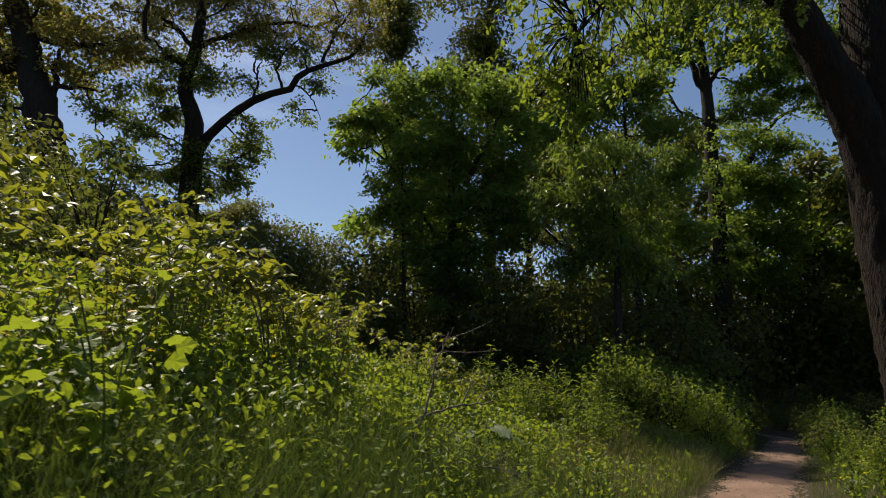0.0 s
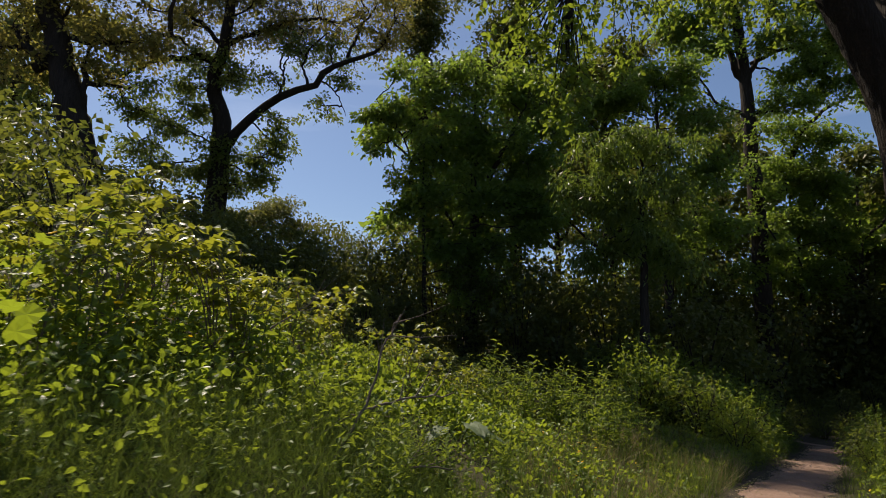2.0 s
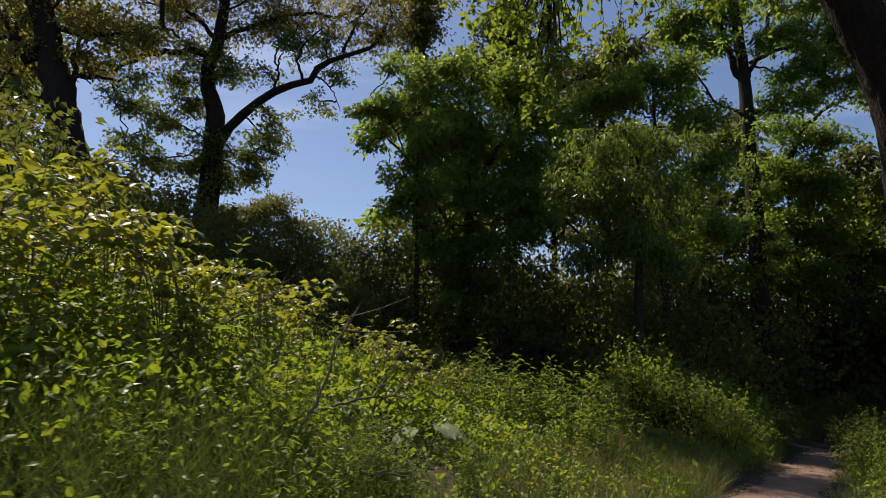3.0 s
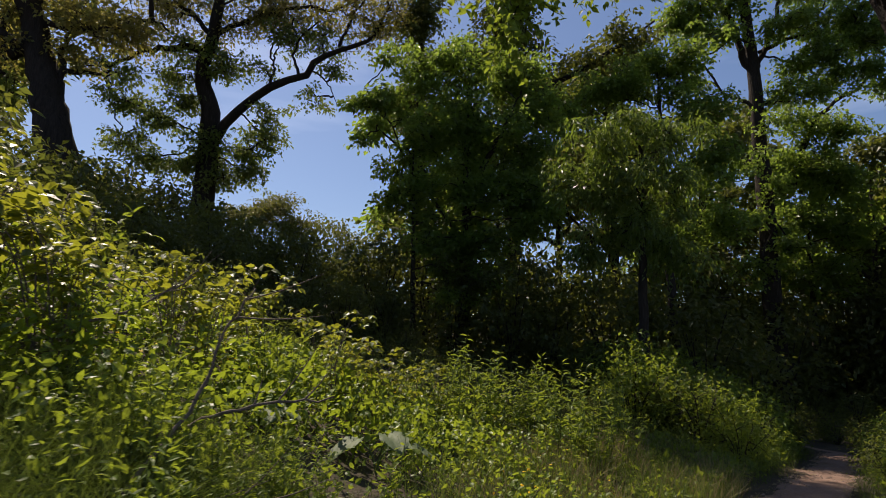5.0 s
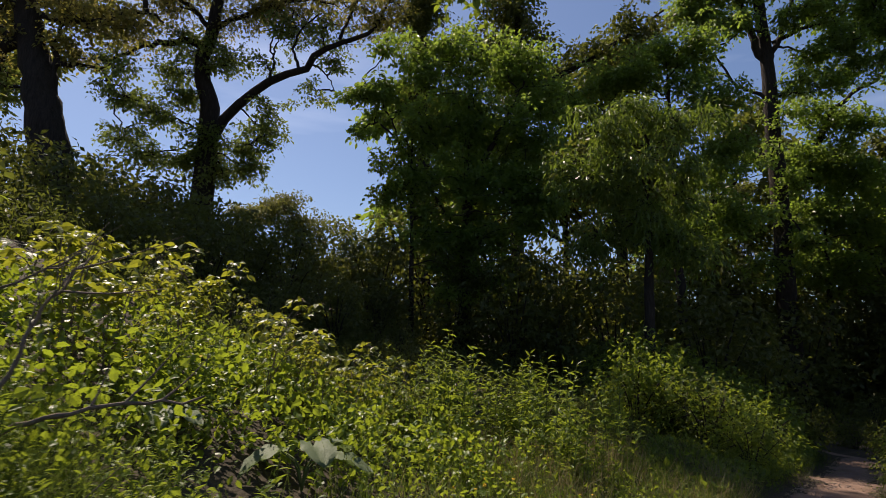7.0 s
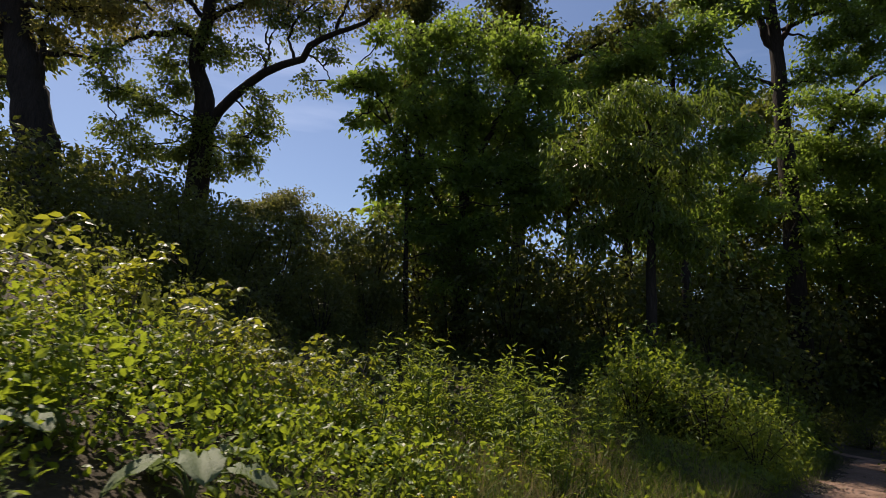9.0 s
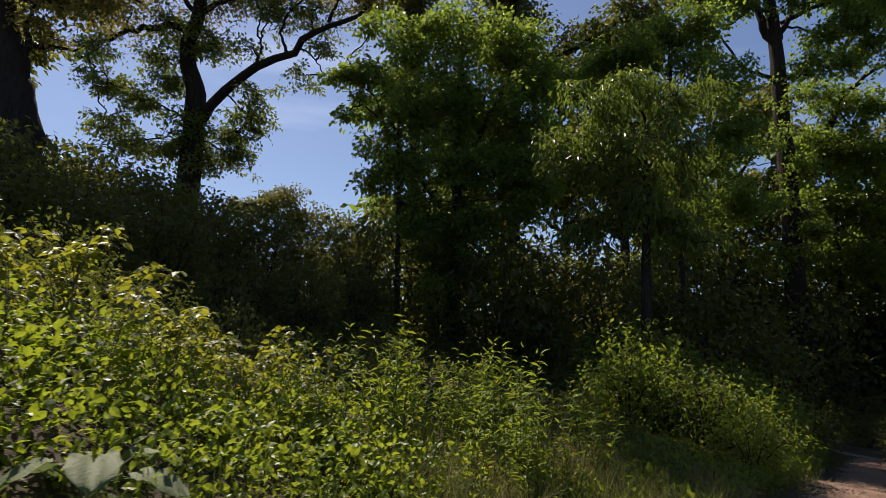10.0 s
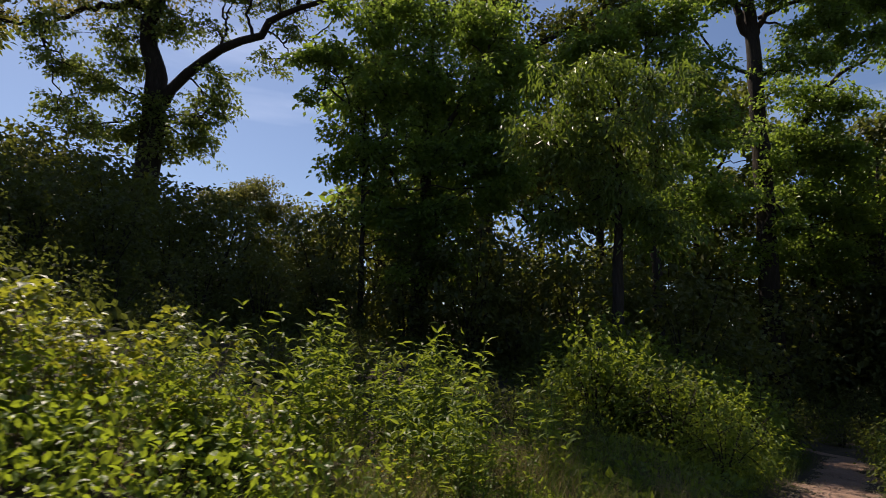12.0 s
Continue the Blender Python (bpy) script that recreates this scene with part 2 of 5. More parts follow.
PETALS = (np.array([(0, 0, 0.1), (-0.5, 0.1, 0), (-0.3, 0.5, 0.1), (0.1, 0.5, 0), (0.5, 0.3, 0.1), (0.5, -0.1, 0), (0.3, -0.5, 0.1), (-0.1, -0.5, 0), (-0.5, -0.3, 0.1)]),
          np.array([(0, 2, 1), (0, 4, 3), (0, 6, 5), (0, 8, 7), (0, 3, 2), (0, 5, 4), (0, 7, 6)]))


def leaves(pos, way, up, size, outline):
    """Many leaves: each starts at pos, points along way, faces up."""
    tv, tf = outline
    d = unit(way)
    s = unit(np.cross(d, up))
    n = np.cross(s, d)
    size = np.broadcast_to(np.asarray(size, float), (len(pos),))[:, None, None]
    v = pos[:, None] + size * (tv[None, :, 0:1] * s[:, None] + tv[None, :, 1:2] * d[:, None] + tv[None, :, 2:3] * n[:, None])
    f = tf[None] + (np.arange(len(pos)) * len(tv))[:, None, None]
    return v.reshape(-1, 3), f.reshape(-1, 3)


def sprays(centres, rng, each, radius, size, outline, droop=0.35, flat=0.45):
    """Tufts of leaves round the twig ends."""
    c = np.repeat(np.asarray(centres, float), each, 0)
    off = rng.normal(size=c.shape) * radius * 0.55
    off[:, 2] *= flat
    r2 = (off[:, 0] ** 2 + off[:, 1] ** 2) / max(radius, 1e-6)
    off[:, 2] -= droop * r2
    way = off + rng.normal(size=c.shape) * radius * 0.5
    way[:, 2] -= droop * radius * 0.8
    up = np.array([0, 0, 1.0]) + rng.normal(size=c.shape) * 0.75
    return leaves(c + off, way, up, size * rng.uniform(0.65, 1.25, len(c)), outline)


# ---- the lie of the land: u runs along the path, v to its left ----
UX, UY = 0.499, 0.866


def uv_of(x, y):
    return x * UX + y * UY, -x * UY + y * UX


def xy_of(u, v):
    return u * UX - v * UY, u * UY + v * UX


def soft_step(a, b, t):
    t = np.clip((np.asarray(t, float) - a) / (b - a), 0, 1)
    return t * t * (3 - 2 * t)


def path_middle(u):
    return -0.1 + 0.58 * soft_step(2.5, 9, u) - 0.32 * soft_step(11, 20, u) + 3.4 * soft_step(23.5, 31, u)


def path_half(u):
    return 0.62 - 0.14 * soft_step(11, 22, u)


def land(x, y):
    """The ground's height: the path runs gently downhill, a bank rises to its left."""
    x, y = np.asarray(x, float), np.asarray(y, float)
    u, v = uv_of(x, y)
    along = -0.069 * np.clip(u, -40, 30)
    left = v - path_middle(u) - path_half(u)
    bank = (0.36 - 0.18 * soft_step(4, 10, u)) * np.clip(left, 0, 4.6) + 0.2 * np.clip(left - 4.6, 0, 40)
    right = np.clip(-left - 2 * path_half(u), 0, 60)
    bumps = 0.05 * np.sin(1.9 * x + 0.7 * y) * np.cos(1.3 * y - 0.4 * x) + 0.03 * np.sin(4.1 * x - 2.3 * y)
    off_path = soft_step(0.0, 0.8, np.maximum(left, right))
    far = 0.6 * np.sin(x * 0.05) * np.cos(y * 0.043) * soft_step(25, 60, np.hypot(x, y))
    knoll = 0.75 * np.exp(-((x + 4.6) ** 2 + (y - 10.0) ** 2) / 7.0)
    return along + bank + knoll + 0.16 * soft_step(0, 0.6, right) - 0.03 * right + bumps * off_path + far


def on_land(x, y):
    return np.stack([np.asarray(x, float), np.asarray(y, float), land(x, y)], -1)


def grid_mesh(xs, ys, lift=0.0):
    gx, gy = np.meshgrid(xs, ys, indexing="ij")
    v = np.stack([gx, gy, land(gx, gy) + lift], -1).reshape(-1, 3)
    i, j = np.meshgrid(np.arange(len(xs) - 1), np.arange(len(ys) - 1), indexing="ij")
    m = len(ys)
    return v, np.stack([i * m + j, (i + 1) * m + j, (i + 1) * m + j + 1, i * m + j + 1], -1).reshape(-1, 4)


spread = np.sinh(np.linspace(-5.6, 5.6, 150)) * 7.0
tagged(part("ground", grid_mesh(spread + 2, spread + 8), M_SOIL, smooth=True), "dark brown woodland soil with leaf litter", "ground", kind="structure")


def build_path():
    us = np.linspace(-14, 36, 260)
    ws = np.linspace(-1, 1, 17)
    gu, gw = np.meshgrid(us, ws, indexing="ij")
    rag = 0.10 * np.sin(gu * 2.3) + 0.07 * np.sin(gu * 5.9 + 1) + 0.05 * np.sin(gu * 11.0)
    gv = path_middle(gu) + gw * (path_half(gu) + rag * np.abs(gw))
    x, y = xy_of(gu, gv)
    z = land(x, y) + 0.035 * (1 - gw ** 4) - 0.012 + 0.012 * np.sin(3.1 * x) * np.sin(2.7 * y + 1) + 0.008 * np.sin(9 * x + 2 * y)
    v = np.stack([x, y, z], -1).reshape(-1, 3)
    m = len(ws)
    i, j = np.meshgrid(np.arange(len(us) - 1), np.arange(m - 1), indexing="ij")
    f = np.stack([i * m + j, (i + 1) * m + j, (i + 1) * m + j + 1, i * m + j + 1], -1).reshape(-1, 4)
    return tagged(part("path", (v, f[:, ::-1]), M_PATH, smooth=True), "trodden reddish-brown earth footpath with loose grit", "path", kind="structure")


build_path()


# ---- trees ----
def thing(name, base, label, category, group="", kind=""):
    ob = new(name)
    ob.location = base
    return tagged(ob, label, category, group, kind)


def tree(name, label, base, trunk, radii, limbs, blobs, bark, leaf, outline=DIAMOND, seed=1, group="", droop=0.35, twig=0.018, flare=1.5, lower_leaf=None, lower_to=0.0):
    """base: foot on the ground; trunk, limbs: lines of points from the foot; blobs: (centre, radii, sprays, leaves a spray, leaf length, spray radius)."""
    rng = np.random.default_rng(seed)
    top = thing(name, base, label, "tree", group)
    tp = curve_through(trunk, 26)
    tp[1:] += rng.normal(size=(25, 3)) * radii[0] * np.array([0.07, 0.07, 0.02])
    tv, tf = tube(tp, radii[0], radii[1], 14, 0.05, rng)
    low = np.exp(-np.clip(tv[:, 2], 0, None) / (radii[0] * 1.6))
    tv[:, :2] += (tv[:, :2] - tp[0, :2]) * low[:, None] * (flare - 1) * 0.5
    tv[:, 2] -= 0.25 * (tv[:, 2] < 0.3)
    part("trunk", (tv, tf), bark, top, smooth=True)
    bones = [tp[8:]]
    for pts, r0, r1 in limbs:
        lp = curve_through(pts, 16)
        lp[2:] += rng.normal(size=(14, 3)) * r0 * 0.35
        part("limb", tube(lp, r0, r1, 8, 0.06, rng), bark, top, smooth=True)
        bones.append(lp[3:])
    bone = np.concatenate(bones)
    twigs, crown, low = [], [], []
    for c, r, n, each, size, rad in blobs:
        c, r = np.array(c, float), np.array(r, float)
        k = np.argmin(np.linalg.norm(bone - c + np.array([0, 0, 0.25]) * np.linalg.norm(r), axis=1))
        mid = 0.5 * (bone[k] + c) + rng.normal(size=3) * r * 0.12
        main = curve_through([bone[k], mid, c + rng.normal(size=3) * r * 0.1], 9)
        main[1:] += rng.normal(size=(8, 3)) * 0.03 * np.linalg.norm(c - bone[k])
        twigs.append(tube(main, max(radii[1] * 0.3, twig * 2.0), twig, 5))
        arms = max(4, n // 8)
        local = np.concatenate([main[2:], bone[np.linalg.norm(bone - c, axis=1) < np.max(r) * 1.1]])
        ends = c + unit(rng.normal(size=(arms, 3))) * rng.uniform(0.35, 1.1, (arms, 1)) * r
        tips = []
        for e in ends:
            near = local[np.argmin(np.linalg.norm(local - e, axis=1) + rng.uniform(0, 0.4, len(local)))]
            reach = np.linalg.norm(e - near)
            arm = curve_through([near, 0.5 * (near + e) + rng.normal(size=3) * 0.13 * reach + (0, 0, 0.08 * reach), e], 7)
            arm[1:-1] += rng.normal(size=(5, 3)) * 0.045 * reach
            twigs.append(tube(arm, twig * 1.1, twig * 0.45, 4))
            for p in arm[rng.integers(2, 7, max(1, n // arms))]:
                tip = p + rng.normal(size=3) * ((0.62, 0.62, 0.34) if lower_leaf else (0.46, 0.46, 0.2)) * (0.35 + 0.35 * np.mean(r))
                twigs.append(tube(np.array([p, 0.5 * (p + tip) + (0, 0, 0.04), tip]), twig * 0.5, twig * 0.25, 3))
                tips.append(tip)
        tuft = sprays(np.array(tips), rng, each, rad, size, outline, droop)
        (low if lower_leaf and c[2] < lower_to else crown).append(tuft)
    tagged(part("branchwork", joined(twigs), bark, top), kind="stuff")
    part("crown", joined(crown), leaf, top)
    if low:
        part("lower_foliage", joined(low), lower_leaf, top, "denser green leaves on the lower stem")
    return top


def feet(x, y):
    return (x, y, float(land(x, y)))


def rel(base, pts):
    return [tuple(np.array(p) - np.array(base)) for p in pts]


# oak with the long bowed limb, on the hillside
B = feet(-14.3, 31.5)
tree("oak_tree", "tall old oak with a long bowed limb and thin golden-green leaves", B,
     rel(B, [B, (-14.3, 31.5, 9), (-14.1, 31.4, 13.4), (-14.8, 31.2, 16.3), (-14.2, 31.0, 19.5), (-14.0, 30.8, 24.5)]), (0.72, 0.2),
     [(rel(B, p), a, b) for p, a, b in (
         ([(-14.1, 31.4, 12.3), (-13.4, 31.4, 13.2), (-12.3, 31.2, 14.4), (-10.7, 31.0, 15.3), (-9.1, 30.9, 15.9), (-8.1, 30.8, 16.8), (-6.9, 30.7, 17.6), (-5.6, 30.6, 17.9), (-4.8, 30.6, 18.6), (-4.5, 30.6, 19.5)], 0.3, 0.06),
         ([(-14.7, 31.2, 17.7), (-16.4, 31.0, 18.0), (-18.0, 31.0, 17.8), (-19.8, 31.0, 17.1), (-20.9, 31.0, 16.3)], 0.22, 0.05),
         ([(-8.6, 30.9, 16.4), (-7.8, 31.0, 15.9), (-7.3, 31.0, 15.2), (-6.9, 31.0, 14.2)], 0.06, 0.015),
         ([(-6.9, 30.7, 17.6), (-6.4, 30.5, 18.8), (-5.7, 30.4, 19.9), (-4.8, 30.3, 21.3)], 0.1, 0.03),
         ([(-9.1, 30.9, 15.9), (-9.4, 30.7, 17.1), (-9.0, 30.6, 18.2), (-7.9, 30.5, 19.1)], 0.09, 0.03),
         ([(-14.4, 31.2, 18.7), (-12.3, 31.0, 19.6), (-9.6, 30.8, 20.1), (-7.3, 30.7, 19.8), (-5.8, 30.6, 20.5)], 0.16, 0.04),
         ([(-11.0, 31.0, 15.1), (-10.6, 31.0, 16.5), (-10.9, 31.0, 17.6), (-10.3, 31.0, 18.7)], 0.08, 0.03),
         ([(-14.4, 31, 18.6), (-16.2, 30.8, 20.4), (-18.8, 30.6, 20.8)], 0.16, 0.04))],
     [((*(np.array(c) - np.array(B)),), r, n, e, s, q) for c, r, n, e, s, q in (
    ((-18.6, 31.4, 14.6), (1.9, 1.0, 0.8), 61, 20, 0.22, 0.32),
    ((-19.2, 31.4, 12.4), (1.9, 0.9, 0.7), 54, 20, 0.22, 0.32),
    ((-16.9, 31.4, 13.6), (1.6, 1.0, 0.8), 51, 20, 0.22, 0.32),
    ((-17.9, 31.4, 11.3), (1.9, 0.8, 0.6), 49, 20, 0.22, 0.32),
    ((-15.7, 31.4, 14.9), (1.6, 0.9, 0.7), 46, 20, 0.22, 0.32),
    ((-13.5, 31.4, 16.7), (1.6, 1.2, 1.0), 61, 20, 0.22, 0.32),
    ((-15.3, 31.4, 11.1), (1.6, 1.2, 0.9), 61, 20, 0.22, 0.32),
    ((-16.5, 31.4, 16.4), (1.4, 1.2, 0.9), 52, 20, 0.22, 0.32),
    ((-11.8, 31.4, 11.9), (1.4, 1.4, 1.1), 65, 20, 0.22, 0.32),
    ((-11.1, 31.4, 12.8), (0.9, 0.9, 0.9), 37, 20, 0.22, 0.32),
    ((-12.0, 31.4, 10.6), (1.4, 0.9, 0.7), 40, 20, 0.22, 0.32),
    ((-10.7, 31.4, 14.0), (0.8, 0.8, 0.7), 23, 20, 0.22, 0.32),
    ((-14.1, 31.4, 12.0), (1.1, 1.1, 1.6), 72, 20, 0.22, 0.32),
    ((-13.0, 31.4, 10.1), (1.2, 1.0, 0.8), 40, 20, 0.22, 0.32),
    ((-15.5, 31.4, 18.1), (1.6, 1.5, 1.1), 72, 20, 0.22, 0.32),
    ((-20.3, 31.0, 17.0), (1.6, 1.0, 0.8), 35, 20, 0.20, 0.32),
    ((-18.2, 31.0, 18.7), (2.3, 1.5, 1.1), 70, 20, 0.20, 0.32),
    ((-16.0, 31.0, 20.0), (2.3, 1.7, 1.3), 80, 20, 0.20, 0.32),
    ((-12.6, 31.0, 19.2), (1.9, 1.7, 1.3), 70, 20, 0.20, 0.32),
    ((-10.2, 31.0, 17.8), (1.6, 1.2, 0.9), 44, 20, 0.20, 0.32),
    ((-8.3, 31.0, 18.4), (1.9, 1.6, 1.3), 70, 20, 0.20, 0.32),
    ((-9.7, 31.0, 19.9), (2.2, 1.4, 1.1), 70, 20, 0.20, 0.32),
    ((-6.4, 31.0, 19.4), (1.9, 1.6, 1.3), 70, 20, 0.20, 0.32),
    ((-11.1, 31.0, 16.5), (0.9, 0.8, 0.6), 18, 20, 0.20, 0.32),
    ((-8.2, 31.0, 14.8), (0.8, 0.8, 0.8), 18, 20, 0.20, 0.32),
    ((-7.2, 31.0, 16.4), (0.9, 0.9, 0.8), 21, 20, 0.20, 0.32),
    ((-5.1, 31.0, 18.7), (1.1, 1.1, 1.2), 40, 20, 0.20, 0.32),
    ((-4.2, 31.0, 20.0), (1.6, 1.6, 1.3), 58, 20, 0.20, 0.32),
    ((-13.2, 31.0, 22.1), (6.5, 2.5, 1.9), 350, 20, 0.20, 0.32),
    ((-6.6, 31.0, 22.2), (2.8, 2.0, 1.4), 50, 20, 0.20, 0.32),
    ((-20.5, 31.0, 15.6), (1.0, 0.6, 0.4), 12, 20, 0.20, 0.32),
         # two unseen leaf masses above the view, added to shade the hillside and bank
         ((-15.4, 30.7, 25.5), (5.2, 5, 2.2), 560, 18, 0.3, 0.7), ((-6.8, 25.3, 25.4), (2.5, 2.1, 1.3), 200, 20, 0.3, 0.65))],
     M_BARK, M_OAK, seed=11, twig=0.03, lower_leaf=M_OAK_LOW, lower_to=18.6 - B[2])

# nearer oak at the top of the bank, forked
B = feet(-15.9, 23.0)
tree("oak_tree", "old forked oak standing on the overgrown bank", B,
     rel(B, [B, (-16.0, 23.0, 7.5), *[(-16.4, 23.0, 9.7), (-16.9, 23.0, 11.2), (-17.6, 23.0, 13.2), (-18.2, 22.9, 15.2), (-18.8, 22.8, 17.9)]]), (0.85, 0.4),
     [(rel(B, p), a, b) for p, a, b in (
         ([(-18.0, 23.0, 14.0), (-18.3, 22.9, 13.2), (-18.9, 22.8, 13.9), (-19.9, 22.7, 15.0)], 0.32, 0.12),
         ([(-16.5, 23.0, 10.8), (-16.5, 23.1, 12.5), (-16.6, 23.1, 13.8), (-16.3, 23.1, 14.8)], 0.16, 0.05),
         ([(-18.1, 23.0, 15.0), (-16.8, 23.2, 14.5), (-14.9, 23.4, 14.6), (-13.3, 23.6, 15.0), (-12.4, 23.8, 14.6)], 0.15, 0.04),
         ([(-18.7, 23.0, 17.2), (-16.8, 24.0, 18.1), (-13.6, 25.0, 20.2)], 0.24, 0.05))],
     [((*(np.array(c) - np.array(B)),), r, n, e, s, q) for c, r, n, e, s, q in (
    ((-18.6, 23.0, 11.7), (1.1, 1.1, 1.1), 48, 20, 0.20, 0.32),
    ((-15.3, 23.3, 14.1), (1.7, 1.2, 1.0), 68, 20, 0.20, 0.32),
    ((-15.8, 23.3, 12.8), (1.1, 0.8, 0.6), 27, 20, 0.20, 0.32),
    ((-13.7, 23.5, 14.4), (1.4, 1.1, 0.8), 51, 20, 0.20, 0.32),
    ((-17.5, 23.0, 16.9), (3.4, 1.9, 1.5), 204, 20, 0.20, 0.32),
    ((-13.5, 25.0, 19.3), (3.9, 2.0, 1.6), 218, 20, 0.20, 0.32),
    ((-19.8, 22.5, 13.8), (1.4, 1.4, 1.4), 87, 20, 0.20, 0.32),
    ((-18.8, 22.8, 15.2), (1.4, 1.2, 1.0), 58, 20, 0.20, 0.32),
    ((-14.1, 23.5, 12.5), (0.9, 0.6, 0.5), 19, 20, 0.20, 0.32),
    # crown stretched out of sight here only to throw shade on thicket and hollow
    ((-12.6, 21.8, 18.6), (3.6, 2.4, 1.3), 260, 20, 0.28, 0.6), ((-9.4, 25.0, 21.6), (3.0, 2.4, 1.3), 220, 20, 0.28, 0.6))],
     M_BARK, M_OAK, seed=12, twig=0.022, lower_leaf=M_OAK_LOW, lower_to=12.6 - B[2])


def mass(name, label, x, y, h, r, lean, blobs, leaf, outline, seed, limbs=(), bark=M_BARK, droop=0.35):
    base = feet(x, y)
    return tree(name, label, base, [(0, 0, 0), (lean * 0.3, 0, h * 0.35), (lean * 0.7, 0, h * 0.7), (lean, 0, h)], (r, r * 0.25),
                [(rel(base, p), a, b) for p, a, b in limbs],
                [((*(np.array(c) - np.array(base)),), rr, n, e, s, q) for c, rr, n, e, s, q in blobs], bark, leaf, outline, seed, droop=droop)


# dense maples and ivy-clad stems in the middle of the view
mass("maple_tree", "dense dark green maple with a rounded leafy crown", 0.3, 25.4, 13.5, 0.3, 0.2, (
    ((-0.3, 25.0, 13.5), (2.3, 1.4, 1.1), 159, 20, 0.20, 0.32),
    ((1.9, 25.4, 13.1), (1.5, 1.5, 1.3), 122, 20, 0.20, 0.32),
    ((-1.5, 25.0, 12.4), (1.6, 1.7, 1.4), 100, 20, 0.20, 0.32),
    ((3.2, 25.6, 11.6), (1.3, 1.3, 1.5), 122, 20, 0.20, 0.32),
    ((-0.9, 24.8, 10.0), (1.5, 1.6, 1.3), 90, 20, 0.20, 0.32),
    ((0.9, 25.0, 10.5), (2.2, 2.0, 1.5), 229, 20, 0.20, 0.32),
    ((2.8, 25.4, 9.4), (1.4, 1.4, 1.4), 134, 20, 0.20, 0.32),
    ((-0.2, 25.0, 8.1), (2.1, 1.8, 1.4), 200, 20, 0.20, 0.32),
    ((1.7, 25.2, 7.5), (1.9, 1.7, 1.3), 162, 20, 0.20, 0.32),
    ((-1.1, 25.2, 5.8), (1.6, 1.5, 1.2), 130, 20, 0.20, 0.32),
    ((1.2, 25.4, 5.6), (1.9, 1.5, 1.2), 149, 20, 0.20, 0.32),
    ((0.3, 25.6, 4.2), (1.9, 1.2, 0.9), 119, 20, 0.20, 0.32),
    ((3.1, 25.6, 7.3), (1.3, 1.3, 1.4), 122, 20, 0.20, 0.32),
    ((-2.2, 24.9, 11.0), (0.7, 0.8, 0.8), 16, 20, 0.20, 0.32),
    ((-4.0, 24.6, 11.5), (0.6, 0.6, 0.5), 24, 20, 0.22, 0.26),
    ((-3.9, 24.6, 9.9), (0.4, 0.3, 0.2), 8, 20, 0.22, 0.26),
    ((-3.4, 24.6, 12.1), (0.7, 0.7, 0.5), 29, 20, 0.22, 0.26),
    ((-2.9, 24.7, 11.4), (0.5, 0.5, 0.4), 19, 20, 0.22, 0.26),
    ((-3.4, 24.7, 10.6), (0.3, 0.3, 0.2), 8, 20, 0.22, 0.26),
    ((-3.0, 25.0, 13.9), (0.5, 0.5, 0.5), 16, 20, 0.22, 0.26)), M_MAPLE, DIAMOND, 21,
     limbs=(([(-0.2, 25.2, 6.3), (-1.5, 24.9, 8.1), (-2.4, 24.7, 9.5), (-3.3, 24.6, 10.3), (-3.9, 24.6, 10.0)], 0.08, 0.02),
            ([(-2.4, 24.7, 9.5), (-2.8, 24.7, 10.6), (-3.6, 24.6, 11.2), (-4.2, 24.6, 11.5)], 0.04, 0.015),
            ([(1.0, 25.2, 8.7), (2.1, 25.2, 10.9), (2.8, 25.2, 12.4)], 0.12, 0.04)))
# the middle maple's sunlit side and patches, put into a lighter leaf colour
mass("maple_tree", "low spreading maple crown with sunlight put into its leaf colour", -1.6, 24.4, 8.5, 0.12, -0.2, (
    ((-2.7, 24.6, 8.6), (0.9, 0.9, 1.0), 36, 20, 0.19, 0.30),
    ((-2.0, 24.4, 7.5), (1.3, 1.2, 0.9), 47, 20, 0.19, 0.30),
    ((-2.8, 24.4, 7.4), (0.8, 0.7, 0.6), 18, 20, 0.19, 0.30),
    ((-1.4, 24.4, 6.6), (1.1, 0.9, 0.7), 32, 20, 0.19, 0.30),
    ((-2.0, 24.5, 9.3), (0.7, 0.7, 0.6), 18, 20, 0.19, 0.30),
    ((-0.7, 24.2, 4.5), (0.7, 0.7, 0.9), 25, 20, 0.19, 0.30),
    ((2.7, 24.6, 6.2), (0.8, 0.8, 1.0), 33, 20, 0.19, 0.30),
    ((3.4, 24.6, 6.6), (0.7, 0.7, 0.9), 25, 20, 0.19, 0.30),
    ((-0.1, 24.2, 3.4), (0.9, 0.7, 0.5), 21, 20, 0.19, 0.30)), M_YOUNG, DIAMOND, 22)
mass("ivy_clad_tree", "tall stem thickly clad in dark ivy", -2.6, 33.5, 23, 0.4, -0.1, (
    ((-2.9, 33.3, 19.8), (1.3, 1.3, 2.6), 176, 22, 0.23, 0.5), ((-2.7, 33.5, 15), (1.2, 1.2, 3), 90, 30, 0.24, 0.5),
    ((-2.5, 33, 23.5), (3.4, 2.6, 2.2), 100, 26, 0.26, 0.6)), M_WOOD, DIAMOND, 23)
